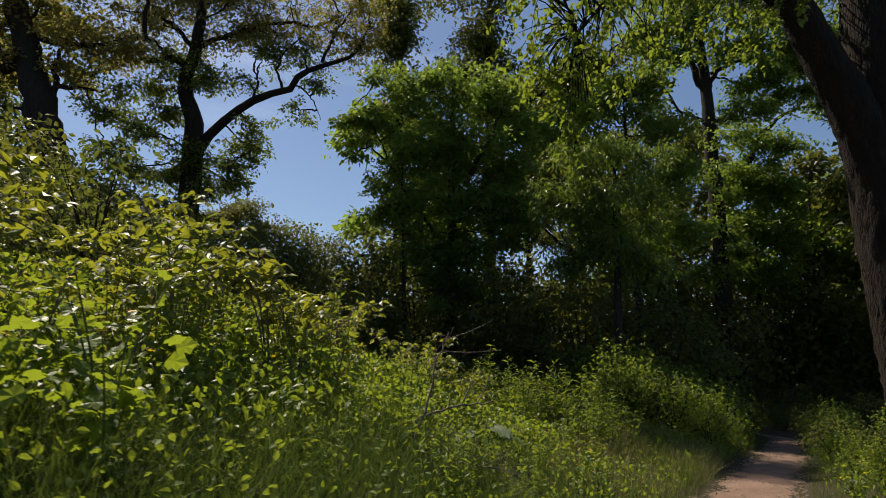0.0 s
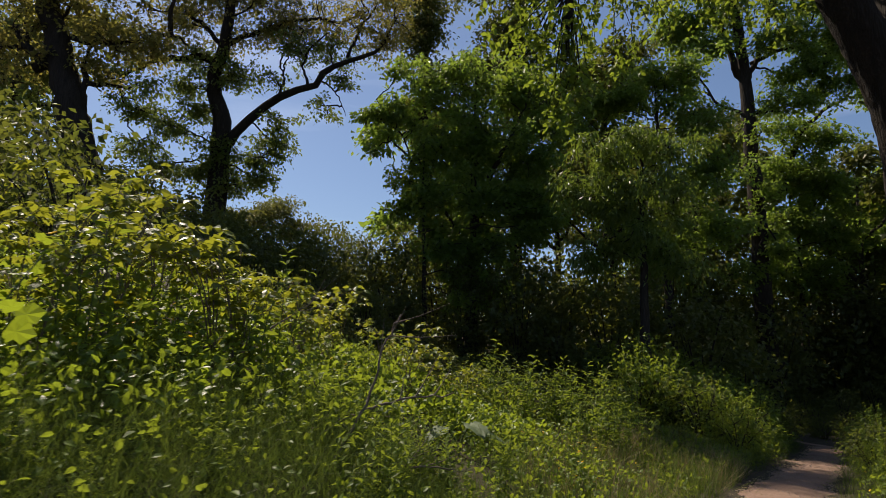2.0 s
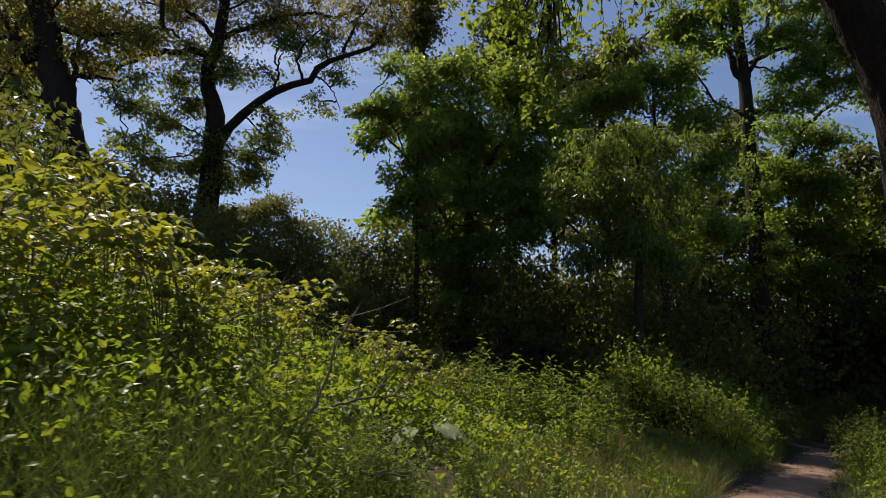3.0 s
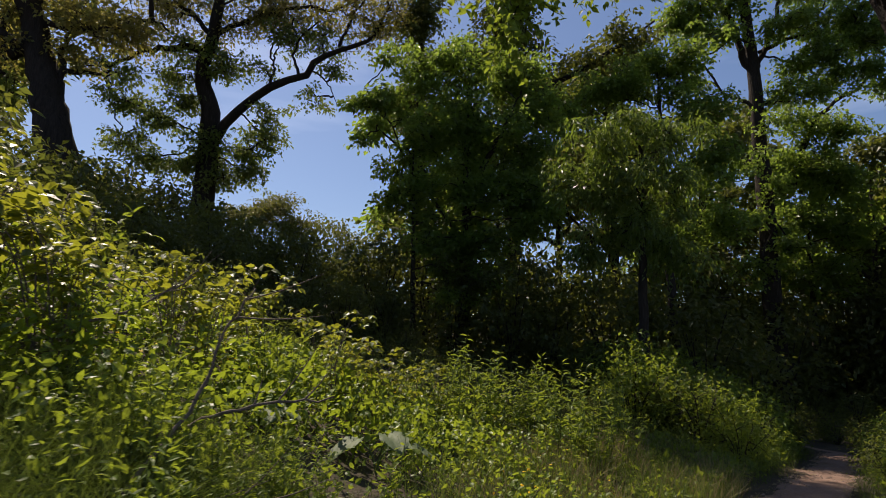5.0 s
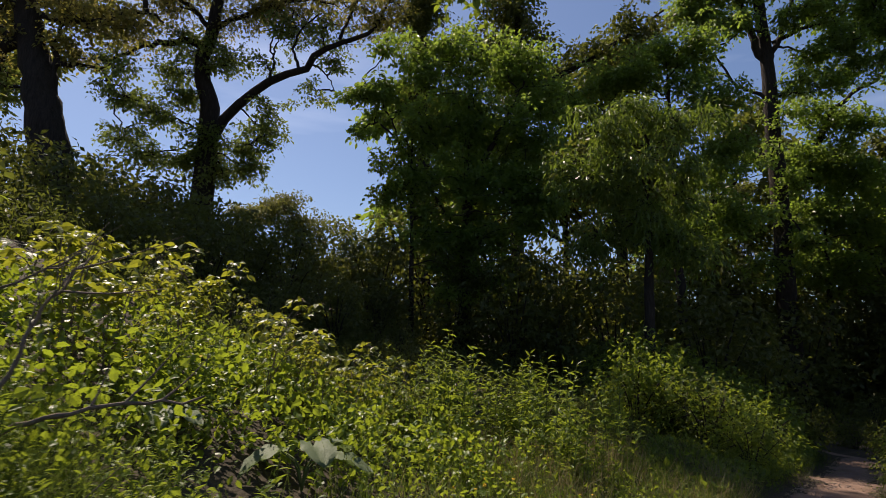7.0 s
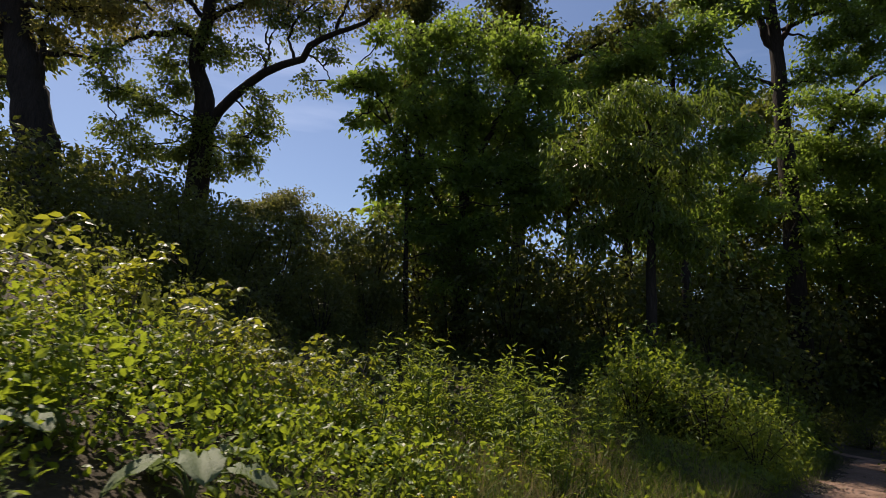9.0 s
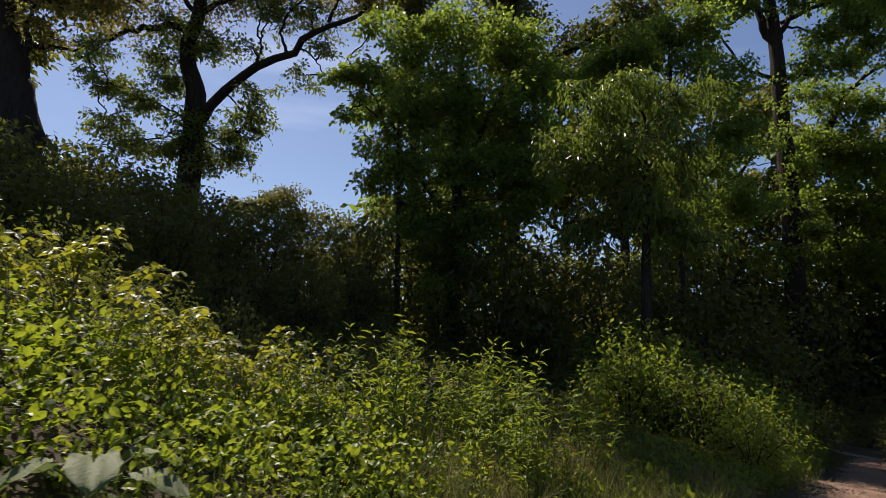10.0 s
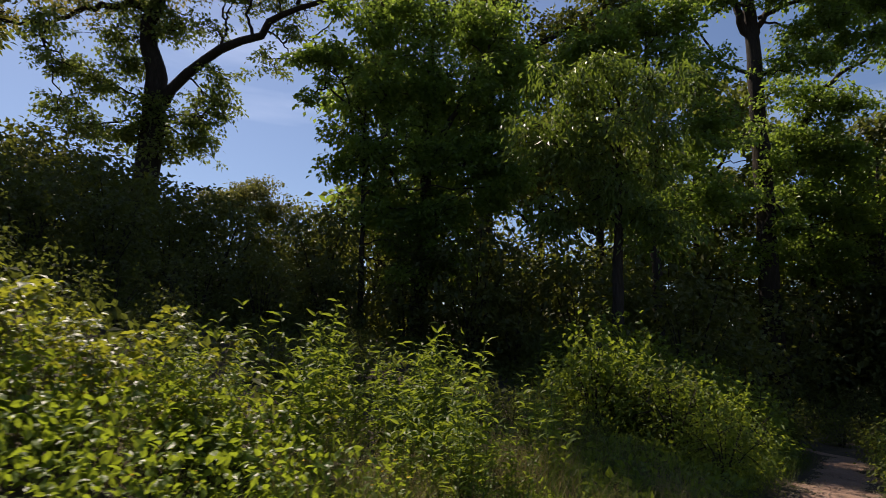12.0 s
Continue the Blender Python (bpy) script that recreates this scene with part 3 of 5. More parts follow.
mass("ivy_clad_tree", "tall dark tree with ivy up its stem", 2.6, 32.0, 24, 0.42, 0.2, (
    ((2.4, 31.6, 19.6), (1.8, 1.8, 2.6), 130, 30, 0.25, 0.55), ((3.4, 31.8, 15.4), (1.8, 1.8, 2.2), 110, 30, 0.25, 0.55),
    ((2.6, 31.4, 24), (4.4, 3.2, 2.4), 150, 26, 0.27, 0.65), ((0.4, 32, 17.8), (1.2, 1.4, 1.5), 50, 26, 0.25, 0.5), ((8.8, 31.3, 18.2), (2.2, 1.6, 1.1), 70, 22, 0.25, 0.5), ((6.2, 31.4, 16.8), (1.4, 1.4, 1.0), 50, 22, 0.25, 0.5)), M_WOOD, DIAMOND, 24,
     limbs=(([(2.7, 31.9, 13), (4.4, 31.6, 15.2), (6.6, 31.4, 16.4), (8.8, 31.3, 17.8), (10.2, 31.2, 19)], 0.2, 0.05),))
# walnut-like young trees with hanging leaves
mass("walnut_tree", "young walnut with long drooping mid-green leaves", 6.2, 20.8, 8.6, 0.2, 0.2, (
    ((6.0, 20.3, 8.8), (1.6, 0.8, 0.6), 51, 22, 0.21, 0.36),
    ((4.8, 20.4, 8.1), (1.0, 1.0, 0.8), 47, 22, 0.21, 0.36),
    ((7.3, 20.4, 8.1), (1.0, 1.0, 1.0), 57, 22, 0.21, 0.36),
    ((6.1, 20.2, 7.1), (1.7, 1.3, 1.0), 99, 22, 0.21, 0.36),
    ((4.9, 20.4, 6.3), (1.1, 1.1, 0.9), 57, 22, 0.21, 0.36),
    ((7.5, 20.5, 6.3), (1.0, 1.0, 1.0), 57, 22, 0.21, 0.36),
    ((6.0, 20.6, 5.3), (1.6, 1.2, 0.9), 85, 22, 0.21, 0.36),
    ((4.0, 20.8, 7.3), (0.7, 0.7, 0.9), 33, 22, 0.21, 0.36),
    ((4.6, 21.0, 4.8), (1.1, 1.0, 0.7), 45, 22, 0.21, 0.36),
    ((7.3, 21.0, 4.6), (1.3, 1.1, 0.8), 60, 22, 0.21, 0.36)), M_ASH, NARROW, 25, droop=0.75)
mass("walnut_tree", "leafy young tree beside the wood's edge", 9.6, 28.4, 15.5, 0.26, -0.2, (
    ((9.1, 28.0, 14.8), (1.6, 1.6, 1.2), 90, 20, 0.21, 0.32),
    ((10.9, 28.2, 15.2), (1.5, 1.5, 1.5), 101, 20, 0.21, 0.32),
    ((11.2, 28.2, 12.6), (1.4, 1.4, 1.8), 127, 20, 0.21, 0.32),
    ((6.4, 28.0, 13.3), (1.6, 1.4, 1.1), 80, 20, 0.21, 0.32),
    ((11.5, 28.0, 9.8), (1.4, 1.4, 1.8), 127, 20, 0.21, 0.32),
    ((8.0, 28.0, 13.7), (1.6, 1.6, 1.3), 99, 20, 0.21, 0.32),
    ((4.9, 28.0, 12.0), (1.3, 1.3, 1.5), 91, 20, 0.21, 0.32),
    ((11.6, 28.4, 7.3), (1.5, 1.5, 1.5), 119, 20, 0.21, 0.32),
    ((9.4, 28.6, 6.5), (2.1, 1.7, 1.3), 133, 20, 0.21, 0.32)), M_MAPLE, DIAMOND, 26)
# tall tree beside the path's far end
B = feet(17.8, 35.9)
tree("ash_tree", "tall dark-stemmed tree with an open airy crown", B,
     rel(B, [B, *[(17.4, 35.8, 2.9), (17.4, 35.7, 7.3), (17.3, 35.6, 10.9), (17.2, 35.6, 14.4), (17.2, 35.5, 17.5), (17.0, 35.4, 20.4), (16.7, 35.2, 23.3), (16.6, 35.0, 27.0)]]), (0.56, 0.24),
     [(rel(B, p), a, b) for p, a, b in (
         ([(17.2, 35.5, 17.9), (16.6, 35.4, 19.3), (16.0, 35.3, 21.1), (15.3, 35.2, 23.3), (15.0, 35.0, 25.9)], 0.24, 0.1),
         ([(17.3, 35.5, 18.1), (18.0, 35.4, 19.8), (18.8, 35.2, 22.1), (19.5, 35.0, 24.9)], 0.18, 0.08),
         ([(17.2, 35.5, 15.7), (16.1, 35.4, 16.3), (15.3, 35.3, 16.6), (14.4, 35.2, 18.1), (13.0, 35.0, 19.2)], 0.12, 0.04),
         ([(17.0, 35.5, 20.1), (15.0, 35.3, 20.4), (13.5, 35.2, 21.3), (12.0, 35.0, 21.0)], 0.11, 0.03),
         ([(17.0, 35.5, 21.2), (14.9, 35.3, 19.3), (13.9, 35.2, 19.1)], 0.08, 0.03),
         ([(17.6, 35.5, 19.3), (19.8, 35.2, 20.2), (21.9, 35.0, 19.7), (23.7, 34.8, 19.9)], 0.13, 0.04))],
     [((*(np.array(c) - np.array(B)),), r, n, e, s, q) for c, r, n, e, s, q in (
    ((14.3, 35.0, 21.7), (2.0, 1.3, 1.0), 65, 20, 0.24, 0.38),
    ((12.6, 35.0, 21.0), (1.5, 1.1, 0.9), 40, 20, 0.24, 0.38),
    ((15.5, 35.0, 20.2), (1.2, 1.1, 0.8), 30, 20, 0.24, 0.38),
    ((20.4, 35.0, 20.8), (2.3, 1.7, 1.3), 101, 20, 0.24, 0.38),
    ((22.9, 34.6, 19.8), (2.0, 2.0, 1.6), 108, 20, 0.24, 0.38),
    ((19.6, 35.0, 18.3), (1.8, 1.5, 1.2), 68, 20, 0.24, 0.38),
    ((21.9, 34.8, 17.4), (1.8, 1.1, 0.8), 49, 20, 0.24, 0.38),
    ((18.3, 35.0, 16.2), (1.0, 1.0, 0.8), 27, 20, 0.24, 0.38),
    ((17.1, 35.0, 24.6), (5.2, 2.2, 1.7), 270, 20, 0.24, 0.38),
    ((21.7, 34.6, 23.4), (3.3, 2.2, 1.7), 180, 20, 0.24, 0.38),
    ((13.4, 35.0, 17.0), (1.0, 1.0, 0.7), 23, 20, 0.24, 0.38),
    ((24.2, 34.4, 21.0), (2.0, 2.0, 2.0), 129, 20, 0.24, 0.38),
    ((24.6, 34.4, 16.8), (1.6, 1.6, 1.3), 72, 20, 0.24, 0.38),
    ((18.5, 33.8, 20.5), (1.8, 1.7, 1.3), 78, 20, 0.24, 0.38),
    ((20.4, 34.0, 18.6), (2.2, 1.5, 1.1), 87, 20, 0.24, 0.38),
    ((22.7, 34.0, 20.8), (1.9, 1.7, 1.3), 85, 20, 0.24, 0.38),
    ((22.8, 34.0, 17.4), (1.6, 1.2, 0.9), 50, 20, 0.24, 0.38),
    ((19.7, 34.4, 16.2), (1.8, 1.1, 0.8), 51, 20, 0.24, 0.38),
    ((14.2, 34.6, 20.0), (1.5, 1.5, 1.2), 56, 20, 0.24, 0.38),
    ((13.5, 34.8, 22.2), (2.0, 1.3, 1.0), 64, 20, 0.24, 0.38),
    ((15.6, 34.6, 21.6), (1.3, 1.3, 1.0), 42, 20, 0.24, 0.38),
    ((17.5, 34.4, 14.4), (0.8, 0.8, 0.6), 19, 20, 0.22, 0.34),
    ((16.0, 34.6, 12.3), (1.0, 1.0, 0.8), 29, 20, 0.22, 0.34),
    ((17.6, 34.4, 10.6), (0.9, 0.9, 0.8), 29, 20, 0.22, 0.34),
    ((15.9, 34.4, 8.7), (1.1, 1.1, 0.9), 38, 20, 0.22, 0.34),
    ((17.8, 34.4, 7.4), (1.2, 1.2, 1.0), 51, 20, 0.22, 0.34),
    ((15.9, 34.4, 5.8), (1.1, 1.1, 0.9), 41, 20, 0.22, 0.34))],
     M_BARK, M_MAPLE, seed=27, twig=0.028)
mass("maple_tree", "round-crowned maple behind the tall tree", 21.0, 38.6, 11, 0.3, 0.2, (
    ((21.6, 38.0, 15.8), (2.3, 1.8, 1.4), 116, 20, 0.25, 0.40),
    ((23.3, 37.6, 14.7), (1.4, 1.4, 1.2), 63, 20, 0.25, 0.40),
    ((21.3, 38.0, 13.1), (2.6, 2.0, 1.6), 152, 20, 0.25, 0.40),
    ((23.0, 37.6, 11.9), (1.7, 1.7, 1.4), 89, 20, 0.25, 0.40),
    ((20.7, 38.0, 9.8), (2.4, 2.2, 1.7), 158, 20, 0.25, 0.40),
    ((23.3, 38.0, 9.1), (2.0, 2.0, 1.7), 135, 20, 0.25, 0.40),
    ((19.7, 38.5, 6.8), (2.1, 2.1, 1.7), 135, 20, 0.25, 0.40),
    ((22.3, 38.5, 6.4), (2.4, 2.2, 1.7), 158, 20, 0.25, 0.40)), M_MAPLE, DIAMOND, 28,
     limbs=(([(20.7, 39.0, 11.9), (21.9, 38.6, 15.7), (23.2, 38.4, 17.2), (24.6, 38.2, 18.1), (26.0, 38.0, 19.4)], 0.2, 0.05),))
mass("maple_tree", "golden-green tree in sunlight beyond the wood", 38.0, 56.0, 11.0, 0.35, 0, (
    ((38, 55.6, 15.0), (3.4, 3, 2.6), 247, 26, 0.32, 0.7), ((35, 55.6, 13.0), (3, 3, 2.6), 228, 26, 0.32, 0.7),
    ((41, 55.6, 13.0), (3, 3, 2.6), 209, 26, 0.32, 0.7), ((37.6, 55.6, 9), (4.6, 3, 2.6), 266, 26, 0.32, 0.7)), M_SUNLIT_GOLD, DIAMOND, 29)

# near tree on the path's right: ridged forked trunk, its limbs hang leaves over the path
B = feet(6.1, 7.4)


def near_tree():
    rng = np.random.default_rng(31)
    top = thing("locust_tree", B, "massive forked tree with deeply ridged dark bark", "tree")
    b = np.array(B)

    def ridged(pts, r0, r1, n, sides, depth):
        p = curve_through(pts, n)
        v, f = tube(p, r0, r1, sides)
        ax = np.repeat(p, sides, 0)
        ang = np.tile(np.linspace(0, 2 * np.pi, sides, endpoint=False), n)
        h = np.repeat(np.linspace(0, 1, n), sides)
        ridge = np.abs(np.sin(ang * 9 + 5 * np.sin(h * 16 + ang * 2) * 0.35 + 2.2 * np.sin(h * 41))) ** 0.7
        return ax + (v - ax) * (1 + depth * (ridge - 0.5) + 0.02 * rng.normal(size=len(v)))[:, None], f

    v, f = ridged([b + (0, 0, -0.3), b + (-0.1, -0.12, 0.7), b + (-0.36, -0.25, 2.4), b + (-0.55, -0.35, 4.2), b + (-0.48, -0.45, 6.4), b + (-0.28, -0.45, 9.5)], 0.47, 0.28, 70, 54, 0.13)
    low = np.exp(-np.clip(v[:, 2] - b[2], 0, None) / 0.4)
    v[:, :2] += (v[:, :2] - b[:2]) * low[:, None] * 0.35
    part("trunk", (v - b, f), M_BARK_NEAR, top, smooth=True)
    for pts, r0, r1 in (([b + (-0.58, -0.35, 3.9), b + (-0.86, -0.47, 4.75), b + (-1.28, -0.55, 5.6), b + (-1.85, -0.65, 6.7), b + (-2.95, -0.65, 8.2)], 0.31, 0.14),
                        ([b + (-0.44, -0.45, 7), b + (0.6, -0.9, 8), b + (2.2, -1.2, 9)], 0.18, 0.07),
                        ([b + (-1.85, -0.65, 6.3), b + (-2.75, -0.95, 6.7), b + (-3.75, -1.05, 6.4), b + (-4.55, -1.25, 5.5)], 0.08, 0.015)):
        v, f = ridged(pts, r0, r1, 34, 36, 0.1)
        part("limb", (v - b, f), M_BARK_NEAR, top, smooth=True)
    twigs, crown = [], []
    stems = curve_through([b + (-1.85, -0.65, 6.3), b + (-2.75, -0.95, 6.7), b + (-3.75, -1.05, 6.4), b + (-4.55, -1.25, 5.5)], 24)
    for c, r, n, length in (((3.3, 6.6, 5.6), (1.2, 1.0, 0.5), 40, 0.5), ((2.4, 6.9, 5.2), (0.8, 0.8, 0.5), 18, 0.5), ((1.5, 6.2, 4.9), (0.7, 0.6, 0.4), 26, 0.7),
                            ((4.2, 7.4, 6.6), (2.2, 1.6, 0.7), 90, 0.6), ((1.6, 6.0, 5.6), (0.9, 0.8, 0.5), 40, 0.55), ((1.5, 6.05, 4.15), (0.2, 0.2, 0.4), 20, 0.6), ((1.25, 6.1, 4.6), (0.3, 0.25, 0.3), 16, 0.5), ((5.0, 6.6, 9.0), (3.4, 3.0, 1.6), 160, 0.7)):
        pts = np.array(c) + unit(rng.normal(size=(n, 3))) * rng.uniform(0.2, 1, (n, 1)) ** 0.5 * np.array(r)
        for p in pts:
            near = stems[np.argmin(np.linalg.norm(stems - p, axis=1))]
            if np.linalg.norm(near - p) < 2.2:
                twigs.append(tube(curve_through([near, 0.5 * (near + p) + (0, 0, 0.12), p], 5), 0.012, 0.004, 3))
            down = unit(np.array([rng.normal() * 0.5, rng.normal() * 0.5, -1.0]))
            line = p + np.linspace(0, length, 12)[:, None] * down + rng.normal(size=(12, 3)) * 0.02
            twigs.append(tube(line[::3], 0.005, 0.002, 3))
            pos = np.repeat(line, 2, 0)
            way = rng.normal(size=pos.shape) * 0.6 + np.array([0, 0, -0.35])
            crown.append(leaves(pos, way, np.array([0, 0, 1.0]) + rng.normal(size=pos.shape) * 0.4, 0.074 * rng.uniform(0.7, 1.3, len(pos)), OVAL))
    tv, tf = joined(twigs)
    tagged(part("branchwork", (tv - b, tf), M_BARK_NEAR, top), kind="stuff")
    cv, cf = joined(crown)
    part("crown", (cv - b, cf), M_YOUNG, top, "fresh yellow-green hanging leaves")


near_tree()


# woodland trees behind: a few kinds, set out as copies
def woodland_kind(seed, h, spread_r, leaf, label):
    rng = np.random.default_rng(seed)
    blobs = []
    for i in range(9):
        a, q = rng.uniform(0, 6.28), rng.uniform(0.2, 1) ** 0.5
        z = h * rng.uniform(0.5, 1.0)
        blobs.append(((math.cos(a) * q * spread_r, math.sin(a) * q * spread_r, z), (spread_r * 0.42, spread_r * 0.42, h * 0.09), 32, 14, 0.5, 0.85))
    blobs.append(((-0.1, 0.1, h * 0.95), (spread_r * 0.4, spread_r * 0.4, h * 0.08), 40, 14, 0.5, 0.85))
    limbs = []
    for i in range(5):
        a, z = i * 1.3 + rng.uniform(0, 0.6), h * rng.uniform(0.38, 0.7)
        e = np.array([math.cos(a), math.sin(a), 0.9]) * spread_r * 0.6
        limbs.append(([(0, 0, z), tuple(np.array([0, 0, z]) + e * (0.5, 0.5, 0.4)), tuple(np.array([0, 0, z]) + e)], 0.16, 0.04))
    return tree("woodland_tree", label, (0, 0, 0), [(0, 0, 0), (0.2, 0.1, h * 0.4), (-0.1, 0.1, h * 0.86)], (0.32, 0.07), limbs, blobs, M_BARK, leaf, DIAMOND, seed, "trees of the wood behind")


rng_w = np.random.default_rng(5)
kinds = [woodland_kind(41, 19, 4.4, M_WOOD, "tall slender woodland tree with a dark green crown"),
         woodland_kind(42, 16, 4.0, M_MAPLE, "woodland tree with a broad mid-green crown"),
         woodland_kind(43, 22, 4.8, M_WOOD, "lofty woodland tree with bare lower stem")]
SPOTS = ((9, 38), (13, 42), (6, 41), (26, 40), (29, 45), (24, 48), (18, 47), (33, 46), (12, 52), (2, 46), (36, 38), (31, 34), (42, 44), (-3, 40), (22, 58),
         (25, 27), (29, 20), (34, 27), (-26, 30), (-30, 24), (-33, 34), (-14, -14), (14, -14))
for i, (x, y) in enumerate(SPOTS):
    m = Matrix.Translation(feet(x, y)) @ Matrix.Rotation(rng_w.uniform(0, 6.28), 4, "Z") @ Matrix.Scale(rng_w.uniform(0.85, 1.12), 4)
    if i < len(kinds):
        kinds[i].matrix_basis = m
    else:
        copy_thing(kinds[i % 3], m)


def pine(x, y, h, seed):
    """A conifer in tiers of flat boughs."""
    rng = np.random.default_rng(seed)
    base = feet(x, y)
    top = thing("pine_tree", base, "distant dark green pine with flat tiered boughs", "tree", "pines on the skyline")
    part("trunk", tube([(0, 0, 0), (0, 0, h * 0.5), (0, 0, h)], 0.35, 0.05, 8), M_BARK, top, smooth=True)
    boughs, tufts = [], []
    for z in np.linspace(h * 0.25, h * 0.97, 17):
        reach = 0.4 * (h - z) + 0.25
        for a in rng.uniform(0, 6.28, 6):
            e = np.array([math.cos(a) * reach, math.sin(a) * reach, z + 0.12 * reach])
            line = curve_through([(0, 0, z), e * (0.5, 0.5, 1) - (0, 0, 0.2), e], 7)
            boughs.append(tube(line, 0.06, 0.015, 4))
            tufts.append(sprays(line[2:], rng, 12, 0.16 + 0.06 * reach, 0.5, NARROW, 0.05, 0.2))
    tagged(part("branchwork", joined(boughs), M_BARK, top), kind="stuff")
    part("crown", joined(tufts), M_PINE, top)
    return top


def far_woods(rng):
    """The leafy depth of the wood beyond its first trees."""
    n = 9000
    x, y = rng.uniform(-8, 75, n), rng.uniform(52, 78, n)
    p = on_land(x, y)
    top = 6.2 + 2.2 * np.sin(x * 0.37) * np.sin(y * 0.3 + 1) + 1.2 * np.sin(x * 1.1 + y)
    p[:, 2] += top * rng.uniform(0, 1, n) ** 0.8
    tagged(part("far_woods", leaves(p, rng.normal(size=p.shape), np.array([0, 0, 1.0]) + rng.normal(size=p.shape) * 0.6, rng.uniform(0.6, 1.2, n), DIAMOND), M_WOOD),
           "dark leafy depth of the wood", "woods", kind="stuff")


far_woods(np.random.default_rng(57))
pine(-5.4, 70, 26.0, 51)
mass("maple_tree", "sunlit tree on the skyline of the hill", -24, 67, 9.0, 0.35, 0, (
    ((-24, 66.5, 17.6), (3.6, 3, 2.0), 130, 26, 0.34, 0.7), ((-28, 66.5, 16.6), (3, 3, 2.0), 100, 26, 0.34, 0.7), ((-21, 66.6, 15.2), (2.6, 3, 1.6), 90, 26, 0.34, 0.7)), M_SUNLIT_GOLD, DIAMOND, 54)


# ---- shrubs and thickets ----
def sunny(u):
    """How far up the bank sunlight shows, drawn by bright weeds, darker shrubs beyond."""
    return 8.6 - 2.9 * soft_step(1.5, 6.5, u) - 1.4 * soft_step(6.5, 9.5, u) - 0.5 * soft_step(10, 15, u)


def sunlit_bank(u, v):
    """The sunlit near bank to its crest, its brightness given by lighter-leaved weeds."""
    x, y = xy_of(u, v)
    return (v < sunny(u)) & (y < 11.1 + 0.3 * np.sin(1.7 * x))


def shrub_kind(name, seed, h, r, leaf, label, outline=DIAMOND, size=0.1, n=90, each=20, group="", stems=9, shoots=0):
    rng = np.random.default_rng(seed)
    top = thing(name, (0, 0, 0), label, "shrub", group)
    lines, ends = [], []
    for i in range(stems):
        a = i * 6.28 / stems + rng.uniform(-0.3, 0.3)
        q = r * rng.uniform(0.25, 0.9)
        e = np.array([math.cos(a) * q, math.sin(a) * q, h * rng.uniform(0.6, 0.95)])
        line = curve_through([(math.cos(a) * 0.1, math.sin(a) * 0.1, -0.1), e * (0.45, 0.45, 0.55), e], 7)
        lines.append(tube(line, 0.012 * h + 0.008, 0.006, 4))
        ends.append(line[2:])
    bone = np.concatenate(ends)
    pts = unit(rng.normal(size=(n, 3))) * rng.uniform(0.3, 1, (n, 1)) ** 0.5 * np.array([r, r, h * 0.5]) + np.array([0, 0, h * 0.5])
    pts[:, 2] += 0.12 * h * rng.normal(size=n) * (pts[:, 2] > h * 0.5)
    pts[:, 2] = np.maximum(pts[:, 2], 0.08 * h)
    for p in pts:
        near = bone[np.argmin(np.linalg.norm(bone - p, axis=1))]
        lines.append(tube(np.array([near, 0.5 * (near + p) + (0, 0, 0.03), p]), 0.008, 0.003, 3))
    tagged(part("branchwork", joined(lines), M_BARK, top), kind="stuff")
    leafage = [sprays(pts, rng, each, 0.26 * r + 0.08, size, outline, 0.3, 0.6)]
    for i in range(shoots):
        a, q = rng.uniform(0, 6.28), r * rng.uniform(0.1, 0.95)
        foot = np.array([math.cos(a) * q, math.sin(a) * q, h * 0.45])
        line = curve_through([foot, foot * (1.08, 1.08, 1.5), foot * (1.15, 1.15, 1) + (rng.normal() * 0.06, rng.normal() * 0.06, h * rng.uniform(0.5, 0.95) * (1 - 0.4 * q / r))], 11)
        tagged(part("shoot", tube(line, 0.005, 0.002, 3), M_STEM, top))
        pos = np.repeat(line[2:], 3, 0)
        way = rng.normal(size=pos.shape) + np.array([0, 0, 0.35])
        leafage.append(leaves(pos, way, np.array([0, 0, 1.0]) + rng.normal(size=pos.shape) * 0.3, size * rng.uniform(0.6, 1.1, len(pos)), OVAL))
    part("foliage", joined(leafage), leaf, top)
    return top


rng_s = np.random.default_rng(8)
thick = [shrub_kind("thicket_shrub", 61, 3.2, 1.9, M_SHRUB, "dense dark green thicket shrub in shade", DIAMOND, 0.24, 56, 15, "thicket on the shaded bank"),
         shrub_kind("thicket_shrub", 62, 2.6, 1.7, M_SHRUB, "tangled shady shrub with small leaves", NARROW, 0.29, 56, 15, "thicket on the shaded bank"),
         shrub_kind("thicket_shrub", 63, 3.6, 1.7, M_WOOD, "upright shady shrub with arching twigs", DIAMOND, 0.25, 56, 15, "thicket on the shaded bank")]
count = 0
for u in np.arange(4.5, 34, 2.1):
    for v in np.arange(5.2, 25, 2.1):
        uu, vv = u + rng_s.uniform(-0.8, 0.8), v + rng_s.uniform(-0.8, 0.8)
        if vv < sunny(uu) + 0.3:
            continue
        x, y = xy_of(uu, vv)
        size = rng_s.uniform(0.8, 1.08) * (0.42 + 0.42 * float(soft_step(5, 14, vv))) * (1 - 0.15 * float(soft_step(10, 14, uu)))
        if vv > 15 and (int(u * 10) + int(v * 10)) % 3 == 0:
            continue
        m = Matrix.Translation(feet(x, y)) @ Matrix.Rotation(rng_s.uniform(0, 6.28), 4, "Z") @ Matrix.Scale(size, 4)
        if count < 3:
            thick[count].matrix_basis = m
        else:
            copy_thing(thick[count % 3], m)
        count += 1
